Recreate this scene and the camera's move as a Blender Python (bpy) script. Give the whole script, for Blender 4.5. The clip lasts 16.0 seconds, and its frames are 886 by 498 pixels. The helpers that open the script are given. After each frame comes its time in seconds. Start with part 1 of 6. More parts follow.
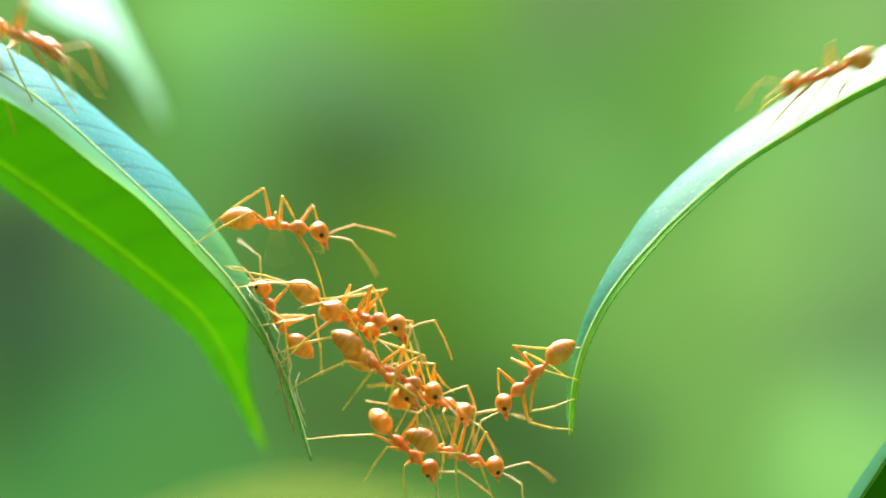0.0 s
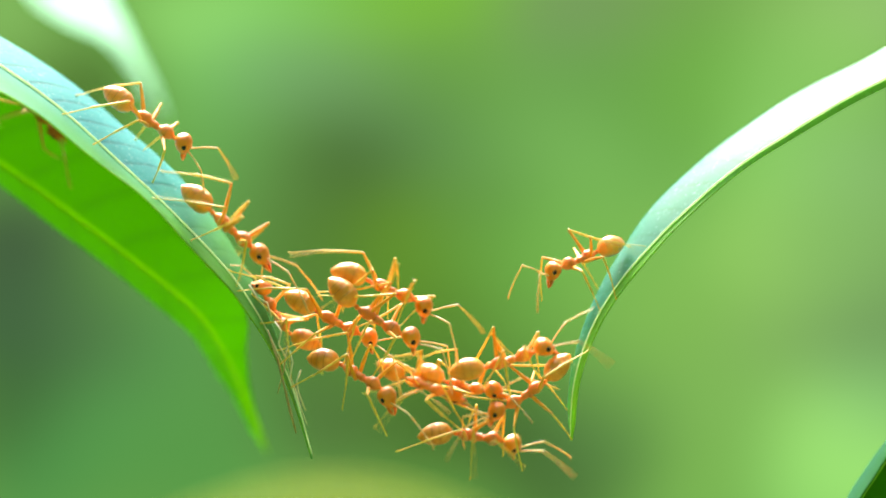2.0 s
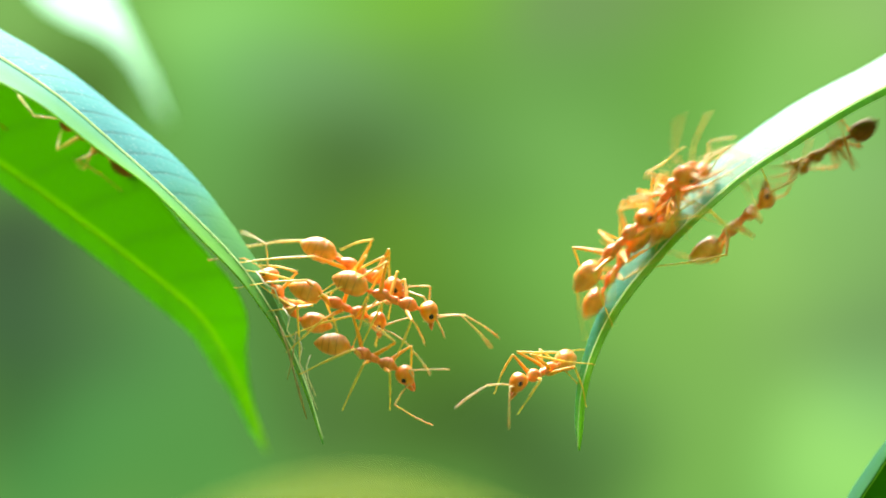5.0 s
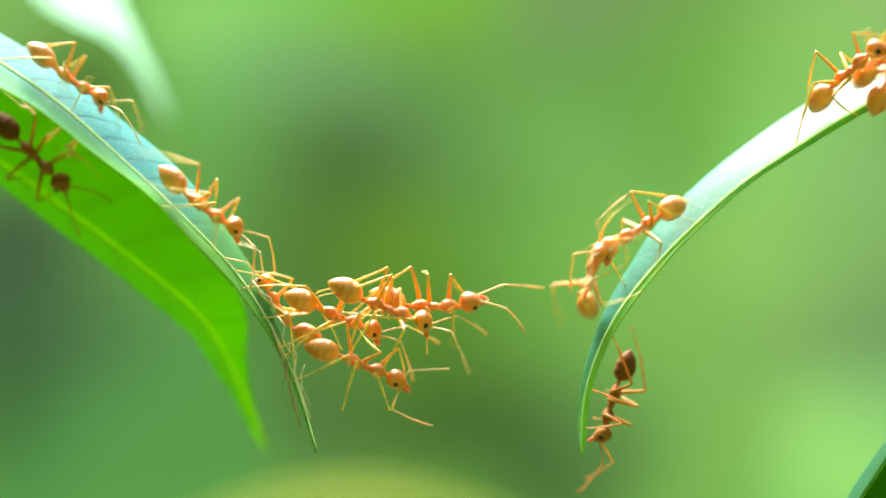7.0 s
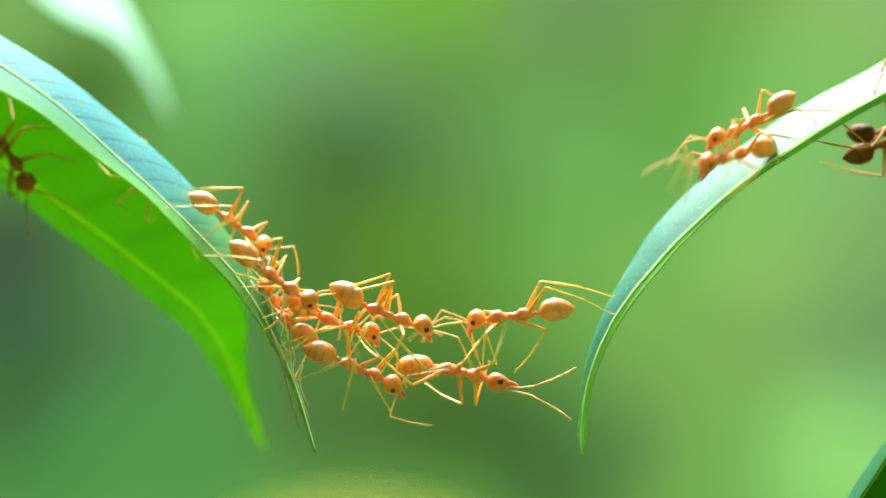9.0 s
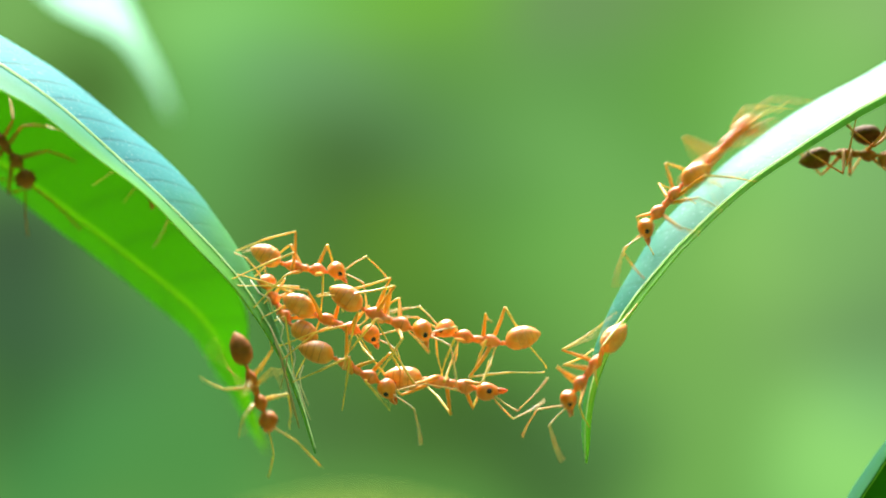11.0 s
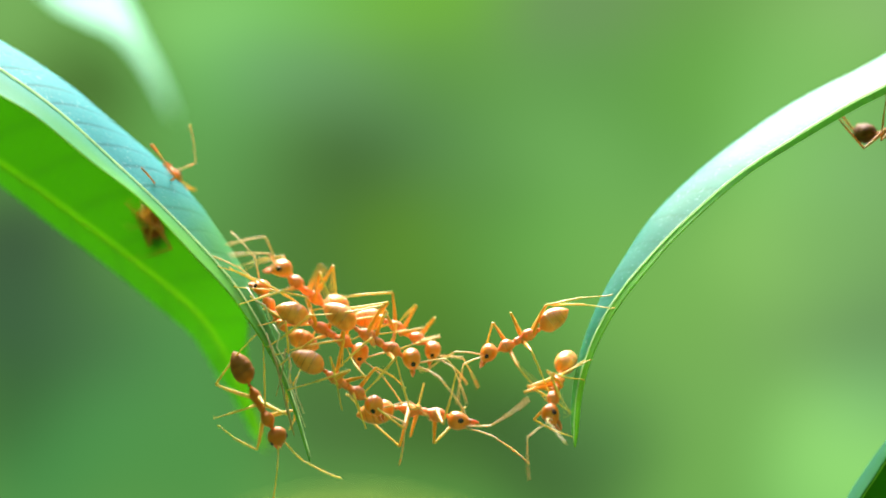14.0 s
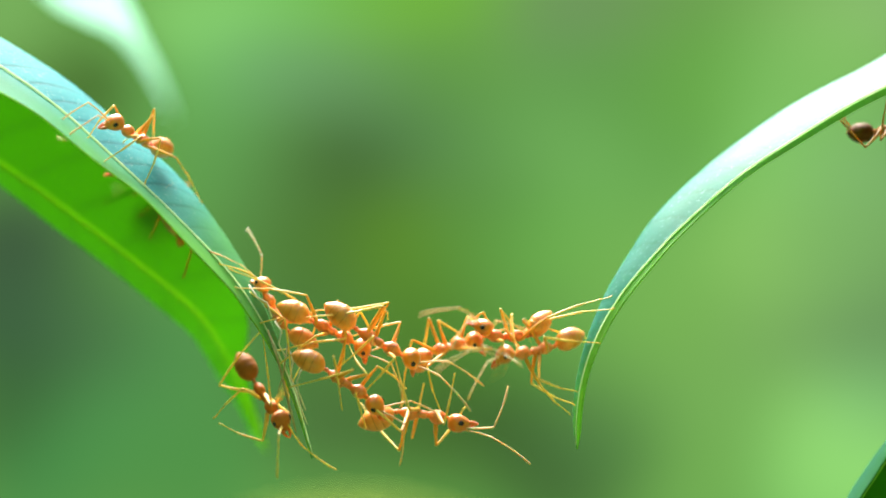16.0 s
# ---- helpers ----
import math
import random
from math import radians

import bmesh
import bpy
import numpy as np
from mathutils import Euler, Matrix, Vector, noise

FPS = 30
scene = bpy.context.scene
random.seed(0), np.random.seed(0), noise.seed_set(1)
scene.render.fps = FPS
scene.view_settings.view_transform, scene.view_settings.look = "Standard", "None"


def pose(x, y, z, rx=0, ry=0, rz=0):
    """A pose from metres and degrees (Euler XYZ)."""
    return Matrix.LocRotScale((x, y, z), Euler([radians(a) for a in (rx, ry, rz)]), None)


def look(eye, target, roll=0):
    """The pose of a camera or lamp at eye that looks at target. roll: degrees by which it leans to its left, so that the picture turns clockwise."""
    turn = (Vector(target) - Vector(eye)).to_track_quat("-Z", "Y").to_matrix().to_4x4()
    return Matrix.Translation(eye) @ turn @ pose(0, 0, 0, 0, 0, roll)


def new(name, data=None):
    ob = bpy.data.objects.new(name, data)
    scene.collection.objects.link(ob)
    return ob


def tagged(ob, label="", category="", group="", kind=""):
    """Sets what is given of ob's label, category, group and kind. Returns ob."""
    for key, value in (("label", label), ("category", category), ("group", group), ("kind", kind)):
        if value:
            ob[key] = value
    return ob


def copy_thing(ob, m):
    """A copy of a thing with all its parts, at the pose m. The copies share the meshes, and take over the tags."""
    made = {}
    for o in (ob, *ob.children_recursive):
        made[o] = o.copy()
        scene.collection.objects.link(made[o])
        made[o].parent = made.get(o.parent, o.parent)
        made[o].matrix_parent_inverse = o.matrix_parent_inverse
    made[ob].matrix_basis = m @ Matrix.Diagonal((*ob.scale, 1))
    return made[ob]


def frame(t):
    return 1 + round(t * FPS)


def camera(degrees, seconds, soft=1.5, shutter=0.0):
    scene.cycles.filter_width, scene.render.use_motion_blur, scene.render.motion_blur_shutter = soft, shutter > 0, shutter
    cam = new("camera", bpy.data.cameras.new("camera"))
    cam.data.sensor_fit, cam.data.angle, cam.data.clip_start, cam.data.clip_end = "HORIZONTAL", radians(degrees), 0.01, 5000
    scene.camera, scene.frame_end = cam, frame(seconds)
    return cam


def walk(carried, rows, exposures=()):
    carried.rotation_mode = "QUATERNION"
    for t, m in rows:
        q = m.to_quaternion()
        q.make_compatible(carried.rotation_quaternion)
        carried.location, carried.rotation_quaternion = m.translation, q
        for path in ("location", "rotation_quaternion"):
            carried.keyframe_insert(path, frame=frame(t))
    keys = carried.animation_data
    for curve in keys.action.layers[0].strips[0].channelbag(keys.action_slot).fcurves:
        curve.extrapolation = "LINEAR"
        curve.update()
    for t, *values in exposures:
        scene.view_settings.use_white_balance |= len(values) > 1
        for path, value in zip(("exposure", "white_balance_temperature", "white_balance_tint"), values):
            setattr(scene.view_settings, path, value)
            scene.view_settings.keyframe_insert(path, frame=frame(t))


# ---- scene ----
from mathutils.bvhtree import BVHTree

MM = 0.001

# ---- camera ----
DISTANCE = 161.3
cam = camera(22.0, 16.0, soft=1.8, shutter=1.0)
cam.data.dof.use_dof = True
cam.data.dof.focus_distance = 0.1605
cam.data.dof.aperture_fstop = 13.0
CAMERA = pose(0, -DISTANCE * MM, 0, 90, 0, 0)
walk(cam, [(0.0, CAMERA), (16.0, CAMERA)], [
    (0.0, 1.70, 6700, 10), (2.0, 1.80, 6950, 10), (4.0, 1.82, 7000, 10), (7.0, 1.80, 6950, 10),
    (9.0, 1.69, 6600, 10), (12.0, 1.68, 6500, 10), (16.0, 1.66, 6450, 10)])

# ---- light ----
SUN_UP, SUN_TURN = 55.0, -15.0
world = bpy.data.worlds.new("sky")
scene.world = world
world.use_nodes = True
wn = world.node_tree.nodes
sky = wn.new("ShaderNodeTexSky")
sky.sky_type = "NISHITA"
sky.sun_disc = False
sky.sun_elevation = radians(SUN_UP)
sky.sun_rotation = radians(SUN_TURN)
sky.air_density, sky.dust_density = 1.0, 3.0
wn["Background"].inputs["Strength"].default_value = 0.15
world.node_tree.links.new(sky.outputs[0], wn["Background"].inputs["Color"])
lamp = bpy.data.lights.new("sun", "SUN")
lamp.energy, lamp.angle, lamp.color = 5.0, radians(38), (1.0, 0.96, 0.88)
sun = new("sun", lamp)
to_sun = Vector((math.sin(radians(SUN_TURN)) * math.cos(radians(SUN_UP)),
                 math.cos(radians(SUN_TURN)) * math.cos(radians(SUN_UP)), math.sin(radians(SUN_UP))))
sun.matrix_world = look(to_sun * 2, (0, 0, 0))


# ---- materials ----
def material(name):
    m = bpy.data.materials.new(name)
    m.use_nodes = True
    return m, m.node_tree.nodes, m.node_tree.links, m.node_tree.nodes["Principled BSDF"]


def ramp(n, *stops):
    r = n.new("ShaderNodeValToRGB")
    while len(r.color_ramp.elements) < len(stops):
        r.color_ramp.elements.new(0.5)
    for e, (at, c) in zip(r.color_ramp.elements, stops):
        e.position, e.color = at, (*c, 1)
    return r


def maths(n, l, op, a, b=None, c=None):
    m = n.new("ShaderNodeMath")
    m.operation = op
    for k, v in enumerate((a, b, c)):
        if v is None:
            continue
        if isinstance(v, (int, float)):
            m.inputs[k].default_value = v
        else:
            l.new(v, m.inputs[k])
    return m.outputs[0]


def blend(n, l, f, a, b, mode="MIX"):
    m = n.new("ShaderNodeMix")
    m.data_type, m.blend_type = "RGBA", mode
    for k, v in ((0, f), (6, a), (7, b)):
        if isinstance(v, (int, float)):
            m.inputs[k].default_value = v
        elif isinstance(v, tuple):
            m.inputs[k].default_value = (*v, 1)
        else:
            l.new(v, m.inputs[k])
    return m.outputs[2]


def noise_at(n, l, vec, scale, detail=3.0, rough=0.55):
    t = n.new("ShaderNodeTexNoise")
    t.inputs["Scale"].default_value = scale
    t.inputs["Detail"].default_value = detail
    t.inputs["Roughness"].default_value = rough
    if vec is not None:
        l.new(vec, t.inputs["Vector"])
    return t.outputs[0]


def cuticle(name, dark, light, rough=0.32, sss=0.7, bands=(), down=0.7, gloss=0.5, gut=False):
    """Waxy amber cuticle of an ant, a little see-through, lightly mottled, each ant a shade of its own."""
    m, n, l, p = material(name)
    co = n.new("ShaderNodeTexCoord").outputs["Object"]
    f = noise_at(n, l, co, 900, 3)
    fine = noise_at(n, l, co, 7000, 2)
    r = ramp(n, (0.3, dark), (0.7, light))
    l.new(f, r.inputs[0])
    col = r.outputs[0]
    info = n.new("ShaderNodeObjectInfo").outputs["Random"]
    mottle = n.new("ShaderNodeMapRange")
    mottle.inputs[1].default_value, mottle.inputs[2].default_value, mottle.inputs[4].default_value = 0.52, 0.70, 0.32
    l.new(noise_at(n, l, co, 2100, 4, 0.65), mottle.inputs[0])
    col = blend(n, l, mottle.outputs[0], col, (dark[0] * 0.72, dark[1] * 0.50, dark[2] * 0.45))
    col = blend(n, l, maths(n, l, "MULTIPLY", info, 0.35), col, (dark[0] * 0.75, dark[1] * 0.65, dark[2] * 0.6))
    if bands:
        sep = n.new("ShaderNodeSeparateXYZ")
        l.new(co, sep.inputs[0])
        x = maths(n, l, "MULTIPLY", sep.outputs[0], -1000.0)
        total = None
        for at in bands:
            d = maths(n, l, "ABSOLUTE", maths(n, l, "SUBTRACT", x, at))
            line = maths(n, l, "SUBTRACT", 1.0, maths(n, l, "MINIMUM", maths(n, l, "DIVIDE", d, 0.034), 1.0))
            total = line if total is None else maths(n, l, "MAXIMUM", total, line)
        col = blend(n, l, maths(n, l, "MULTIPLY", total, maths(n, l, "MULTIPLY_ADD", info, 0.5, 0.2)), col, (0.16, 0.04, 0.008))
    if gut:
        gut = n.new("ShaderNodeVectorMath")
        gut.operation = "DISTANCE"
        gut.inputs[1].default_value = (-0.0009, 0, -0.00065)
        l.new(co, gut.inputs[0])
        spot = maths(n, l, "SUBTRACT", 1.0, maths(n, l, "MINIMUM", maths(n, l, "DIVIDE", gut.outputs[1], 0.00074), 1.0))
        col = blend(n, l, maths(n, l, "MINIMUM", maths(n, l, "MULTIPLY", spot, 1.6), 0.85), col, (0.10, 0.03, 0.01))
    l.new(col, p.inputs["Base Color"])
    p.inputs["Roughness"].default_value = rough
    p.inputs["IOR"].default_value = 1.5
    p.inputs["Specular IOR Level"].default_value = gloss
    p.inputs["Subsurface Weight"].default_value = sss
    p.inputs["Subsurface Radius"].default_value = (1.0, 0.42, 0.10)
    p.inputs["Subsurface Scale"].default_value = 0.0006
    p.inputs["Sheen Weight"].default_value = down
    p.inputs["Sheen Roughness"].default_value = 0.35
    p.inputs["Sheen Tint"].default_value = (1.0, 0.93, 0.88, 1)
    p.inputs["Coat Weight"].default_value = gloss * 0.2
    p.inputs["Coat Roughness"].default_value = 0.26
    b = n.new("ShaderNodeBump")
    b.inputs["Strength"].default_value = 0.4
    b.inputs["Distance"].default_value = 0.00003
    l.new(fine, b.inputs["Height"])
    l.new(b.outputs[0], p.inputs["Normal"])
    return m


def leaf_green(name, upper, lit, vein, rough=0.34, gap=2.3, glow=0.45, coat=0.0, vein_mix=0.75, speckle=0.0, strip=None, lower_half=None, grain=0.00006, spec=0.5, veins=0.072, one_sided=False, tip_half=None, tip_upper=None, dot_size=6500):
    """Leathery leaf: green with slanting side veins, waxy gloss, and light shining through it. The map runs in millimetres along and across."""
    m, n, l, p = material(name)
    uv = n.new("ShaderNodeUVMap")
    uv.uv_map = "along"
    sep = n.new("ShaderNodeSeparateXYZ")
    l.new(uv.outputs[0], sep.inputs[0])
    along, across = sep.outputs[0], sep.outputs[1]
    co = n.new("ShaderNodeTexCoord").outputs["Object"]
    big = noise_at(n, l, co, 160, 3)
    fine = noise_at(n, l, co, 2600, 3)
    side = maths(n, l, "ABSOLUTE", across)
    wob = maths(n, l, "MULTIPLY", maths(n, l, "SUBTRACT", big, 0.5), 0.8)
    run = maths(n, l, "ADD", maths(n, l, "SUBTRACT", along, maths(n, l, "MULTIPLY", maths(n, l, "POWER", side, 1.15), 0.5)), wob)
    cell = maths(n, l, "PINGPONG", maths(n, l, "DIVIDE", run, gap), 0.5)
    line = maths(n, l, "SUBTRACT", 1.0, maths(n, l, "MINIMUM", maths(n, l, "DIVIDE", cell, veins), 1.0))
    if one_sided:
        line = maths(n, l, "MULTIPLY", line, maths(n, l, "GREATER_THAN", across, 0.0))
    r = ramp(n, (0.3, tuple(c * 0.8 for c in upper)), (0.72, tuple(min(1, c * 1.2) for c in upper)))
    l.new(maths(n, l, "ADD", maths(n, l, "MULTIPLY", big, 0.65), maths(n, l, "MULTIPLY", fine, 0.35)), r.inputs[0])
    col = blend(n, l, maths(n, l, "MULTIPLY", line, vein_mix), r.outputs[0], vein)
    if speckle:
        dots = n.new("ShaderNodeMapRange")
        dots.inputs[1].default_value, dots.inputs[2].default_value = 0.60, 0.72
        dots.inputs[4].default_value = speckle
        l.new(noise_at(n, l, co, dot_size, 2), dots.inputs[0])
        col = blend(n, l, dots.outputs[0], col, (0.45, 0.68, 0.62))
    # Lower half: how light falls on it is put into the colour.
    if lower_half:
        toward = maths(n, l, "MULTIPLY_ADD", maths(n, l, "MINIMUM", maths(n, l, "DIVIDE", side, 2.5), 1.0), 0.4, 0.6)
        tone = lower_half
        # Towards the tip both halves turn greener, the lower one by painted backlight.
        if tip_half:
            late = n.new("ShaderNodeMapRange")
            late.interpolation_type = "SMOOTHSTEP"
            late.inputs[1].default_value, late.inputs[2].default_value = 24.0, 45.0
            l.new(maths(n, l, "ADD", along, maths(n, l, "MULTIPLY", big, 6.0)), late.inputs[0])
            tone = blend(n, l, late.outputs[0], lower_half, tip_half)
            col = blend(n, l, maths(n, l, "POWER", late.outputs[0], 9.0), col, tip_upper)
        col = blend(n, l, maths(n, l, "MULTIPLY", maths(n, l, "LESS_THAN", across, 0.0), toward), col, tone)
    l.new(col, p.inputs["Base Color"])
    l.new(maths(n, l, "ADD", rough - 0.06, maths(n, l, "MULTIPLY", fine, 0.14)), p.inputs["Roughness"])
    p.inputs["IOR"].default_value = 1.5
    p.inputs["Specular IOR Level"].default_value = spec
    p.inputs["Coat Weight"].default_value = coat
    p.inputs["Coat Roughness"].default_value = 0.25
    b = n.new("ShaderNodeBump")
    b.inputs["Strength"].default_value = 0.5
    b.inputs["Distance"].default_value = grain
    l.new(maths(n, l, "ADD", maths(n, l, "MULTIPLY", line, -0.6 * vein_mix), fine), b.inputs["Height"])
    l.new(b.outputs[0], p.inputs["Normal"])
    tr = n.new("ShaderNodeBsdfTranslucent")
    shine_through = blend(n, l, maths(n, l, "MULTIPLY", line, 0.5 * vein_mix), lit, tuple(c * 0.6 for c in lit))
    if strip:
        near = maths(n, l, "SUBTRACT", 1.0, maths(n, l, "MINIMUM", maths(n, l, "DIVIDE", side, 0.42), 1.0))
        shine_through = blend(n, l, near, shine_through, strip)
    l.new(shine_through, tr.inputs["Color"])
    mix = n.new("ShaderNodeMixShader")
    mix.inputs[0].default_value = glow
    l.new(p.outputs[0], mix.inputs[1])
    l.new(tr.outputs[0], mix.inputs[2])
    l.new(mix.outputs[0], n["Material Output"].inputs[0])
    return m


def plain(name, a, b, scale, rough, glow=0.0):
    m, n, l, p = material(name)
    co = n.new("ShaderNodeTexCoord").outputs["Object"]
    r = ramp(n, (0.3, a), (0.7, b))
    l.new(noise_at(n, l, co, scale, 4), r.inputs[0])
    l.new(r.outputs[0], p.inputs["Base Color"])
    p.inputs["Roughness"].default_value = rough
    if glow:
        tr = n.new("ShaderNodeBsdfTranslucent")
        l.new(r.outputs[0], tr.inputs["Color"])
        mix = n.new("ShaderNodeMixShader")
        mix.inputs[0].default_value = glow
        l.new(p.outputs[0], mix.inputs[1])
        l.new(tr.outputs[0], mix.inputs[2])
        l.new(mix.outputs[0], n["Material Output"].inputs[0])
    return m


AMBER = cuticle("ant_cuticle", (0.84, 0.22, 0.034), (0.97, 0.36, 0.075), 0.33, 0.4, (-0.98, -0.12, 0.32, 1.5), 0.06, 0.72)
AMBER_HEAD = cuticle("ant_head_cuticle", (0.84, 0.22, 0.010), (0.96, 0.37, 0.020), 0.30, 0.4, (), 0.05, 0.70)
AMBER_REAR = cuticle("ant_abdomen_cuticle", (0.80, 0.29, 0.028), (0.97, 0.49, 0.085), 0.30, 0.45, (0.88, 1.4, 1.86, 2.23), 0.05, 0.75, True)
AMBER_LEG = cuticle("ant_leg_cuticle", (0.83, 0.34, 0.014), (0.95, 0.49, 0.04), 0.38, 0.15, (), 0.05, 0.5)
AMBER_SHIN = cuticle("ant_lower_leg_cuticle", (0.86, 0.56, 0.055), (0.97, 0.74, 0.16), 0.38, 0.1, (), 0.05, 0.5)
AMBER_FEELER = cuticle("ant_feeler_cuticle", (0.60, 0.42, 0.17), (0.78, 0.60, 0.30), 0.5, 0.3, (), 0.2)
EYE = plain("ant_eye", (0.012, 0.009, 0.008), (0.02, 0.014, 0.01), 9000, 0.18)
JAW = cuticle("ant_jaw_cuticle", (0.46, 0.13, 0.012), (0.64, 0.22, 0.025), 0.35)
# lower_half and tip_half carry the green of backlight as base colour.
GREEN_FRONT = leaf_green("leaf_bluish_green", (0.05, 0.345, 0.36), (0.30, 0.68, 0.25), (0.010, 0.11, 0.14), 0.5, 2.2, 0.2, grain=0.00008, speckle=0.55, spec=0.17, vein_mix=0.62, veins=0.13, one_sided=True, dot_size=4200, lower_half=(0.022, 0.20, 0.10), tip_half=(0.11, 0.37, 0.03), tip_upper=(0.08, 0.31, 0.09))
# lower_half brightens the strip in place of light through the blade.
GREEN_RIGHT = leaf_green("leaf_glossy_green", (0.045, 0.28, 0.24), (0.46, 0.88, 0.06), (0.03, 0.18, 0.11), 0.46, 2.6, 0.42, lower_half=(0.30, 0.66, 0.02), grain=0.00006, spec=0.26, speckle=0.7, vein_mix=0.35, veins=0.12, dot_size=3000)
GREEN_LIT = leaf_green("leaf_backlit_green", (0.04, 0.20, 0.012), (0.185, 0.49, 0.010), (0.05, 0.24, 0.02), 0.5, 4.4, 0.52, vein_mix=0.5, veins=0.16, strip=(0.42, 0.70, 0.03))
GREEN_PALE = leaf_green("leaf_pale_green", (0.40, 0.60, 0.50), (0.68, 0.95, 0.82), (0.25, 0.45, 0.3), 0.35, 6.0, 0.68)
# lower_half puts the teal sky reflection into the outer band's colour.
GREEN_DARK = leaf_green("leaf_dark_green", (0.045, 0.20, 0.006), (0.17, 0.55, 0.004), (0.05, 0.24, 0.02), 0.5, 3.0, 0.55, vein_mix=0.3, spec=0.12, lower_half=(0.045, 0.20, 0.12))
YELLOWISH = leaf_green("leaf_yellowish_green", (0.30, 0.40, 0.03), (0.45, 0.55, 0.04), (0.25, 0.34, 0.03), 0.85, 8.0, 0.4, grain=0.000004)
RIB = plain("leaf_rib_pale", (0.66, 0.82, 0.52), (0.80, 0.90, 0.66), 1200, 0.4, 0.6)
# Lit copy of the rib: backlight is put into the green.
RIB_LIT = plain("leaf_rib_lit", (0.35, 0.75, 0.05), (0.45, 0.85, 0.08), 900, 0.5, 0.6)
DIM_GREEN = plain("dim_green", (0.025, 0.06, 0.012), (0.06, 0.13, 0.03), 9, 0.8)
EDGE = plain("leaf_edge_pale", (0.50, 0.78, 0.35), (0.62, 0.86, 0.48), 1500, 0.4, 0.6)
SOIL = plain("leaf_litter", (0.05, 0.07, 0.02), (0.12, 0.16, 0.04), 6, 0.9)


# ---- mesh helpers ----
def part(name, bm, mat, parent=None, label="", smooth=True):
    me = bpy.data.meshes.new(name)
    bm.to_mesh(me)
    bm.free()
    me.materials.append(mat)
    if smooth:
        me.polygons.foreach_set("use_smooth", [True] * len(me.polygons))
    ob = new(name, me)
    if parent:
        ob.parent = parent
    return tagged(ob, label)


def loft(bm, rings, segs=16):
    """Skin a row of rings: centre, side vector, up vector; ends are closed. In millimetres."""
    rows = []
    for c, a, b in rings:
        c, a, b = Vector(c), Vector(a), Vector(b)
        rows.append([bm.verts.new((c + a * math.cos(k * math.tau / segs) + b * math.sin(k * math.tau / segs)) * MM)
                     for k in range(segs)])
    for p, q in zip(rows, rows[1:]):
        for k in range(segs):
            bm.faces.new((p[k], p[(k + 1) % segs], q[(k + 1) % segs], q[k]))
    bm.faces.new(rows[0][::-1])
    bm.faces.new(rows[-1])
    bmesh.ops.recalc_face_normals(bm, faces=bm.faces)
    return bm


def body_of(stations, segs=18):
    """A rounded body along x: x, height of its axis, half width, half height."""
    xs = np.array([s[0] for s in stations])
    fine = np.concatenate([np.linspace(a, b, 4, endpoint=False) for a, b in zip(xs, xs[1:])] + [xs[-1:]])
    cols = [smooth_line(xs, np.array([s[k] for s in stations]), fine) for k in (1, 2, 3)]
    return loft(bmesh.new(), [((x, 0, z), (0, max(w, 0.004), 0), (0, 0, max(h, 0.004))) for x, z, w, h in zip(fine, *cols)], segs)


def smooth_line(xs, ys, at):
    """Cubic through the knots without overshoot."""
    xs, ys, at = np.asarray(xs, float), np.asarray(ys, float), np.asarray(at, float)
    up = xs[-1] > xs[0]
    if not up:
        xs, ys = xs[::-1], ys[::-1]
    h = np.diff(xs)
    s = np.diff(ys) / h
    d = np.zeros(len(xs))
    for k in range(1, len(xs) - 1):
        if s[k - 1] * s[k] > 0:
            a, b = 2 * h[k] + h[k - 1], h[k] + 2 * h[k - 1]
            d[k] = (a + b) / (a / s[k - 1] + b / s[k])
    d[0], d[-1] = s[0], s[-1]
    k = np.clip(np.searchsorted(xs, at) - 1, 0, len(h) - 1)
    u = np.clip((at - xs[k]) / h[k], 0, 1)
    return ((1 + 2 * u) * (1 - u) ** 2 * ys[k] + u * (1 - u) ** 2 * h[k] * d[k]
            + u * u * (3 - 2 * u) * ys[k + 1] + u * u * (u - 1) * h[k] * d[k + 1])


def spline(points, count):
    """Even points on a smooth curve through a few knots."""
    p = np.array(points, float)
    t = np.concatenate([[0], np.cumsum(np.sqrt(np.linalg.norm(np.diff(p, axis=0), axis=1)))])
    m = np.zeros_like(p)
    m[1:-1] = (p[2:] - p[:-2]) / (t[2:] - t[:-2])[:, None]
    m[0], m[-1] = (p[1] - p[0]) / (t[1] - t[0]), (p[-1] - p[-2]) / (t[-1] - t[-2])
    at = np.linspace(0, t[-1], count * 8)
    k = np.clip(np.searchsorted(t, at) - 1, 0, len(t) - 2)
    h = (t[k + 1] - t[k])[:, None]
    u = ((at - t[k]) / h[:, 0])[:, None]
    c = ((1 + 2 * u) * (1 - u) ** 2 * p[k] + u * (1 - u) ** 2 * h * m[k]
         + u * u * (3 - 2 * u) * p[k + 1] + u * u * (u - 1) * h * m[k + 1])
    run = np.concatenate([[0], np.cumsum(np.linalg.norm(np.diff(c, axis=0), axis=1))])
    even = np.linspace(0, run[-1], count)
    return np.stack([np.interp(even, run, c[:, j]) for j in range(3)], 1), even


def tube(points, radii, segs=8, bm=None):
    """A round rod along points, in millimetres."""
    bm = bm or bmesh.new()
    pts = [Vector(p) for p in points]
    rings = []
    for k, c in enumerate(pts):
        d = (pts[min(k + 1, len(pts) - 1)] - pts[max(k - 1, 0)]).normalized()
        a = d.cross(Vector((0, 1, 0)) if abs(d.y) < 0.9 else Vector((1, 0, 0))).normalized()
        rings.append((c, a * radii[k], d.cross(a) * radii[k]))
    return loft(bm, rings, segs)


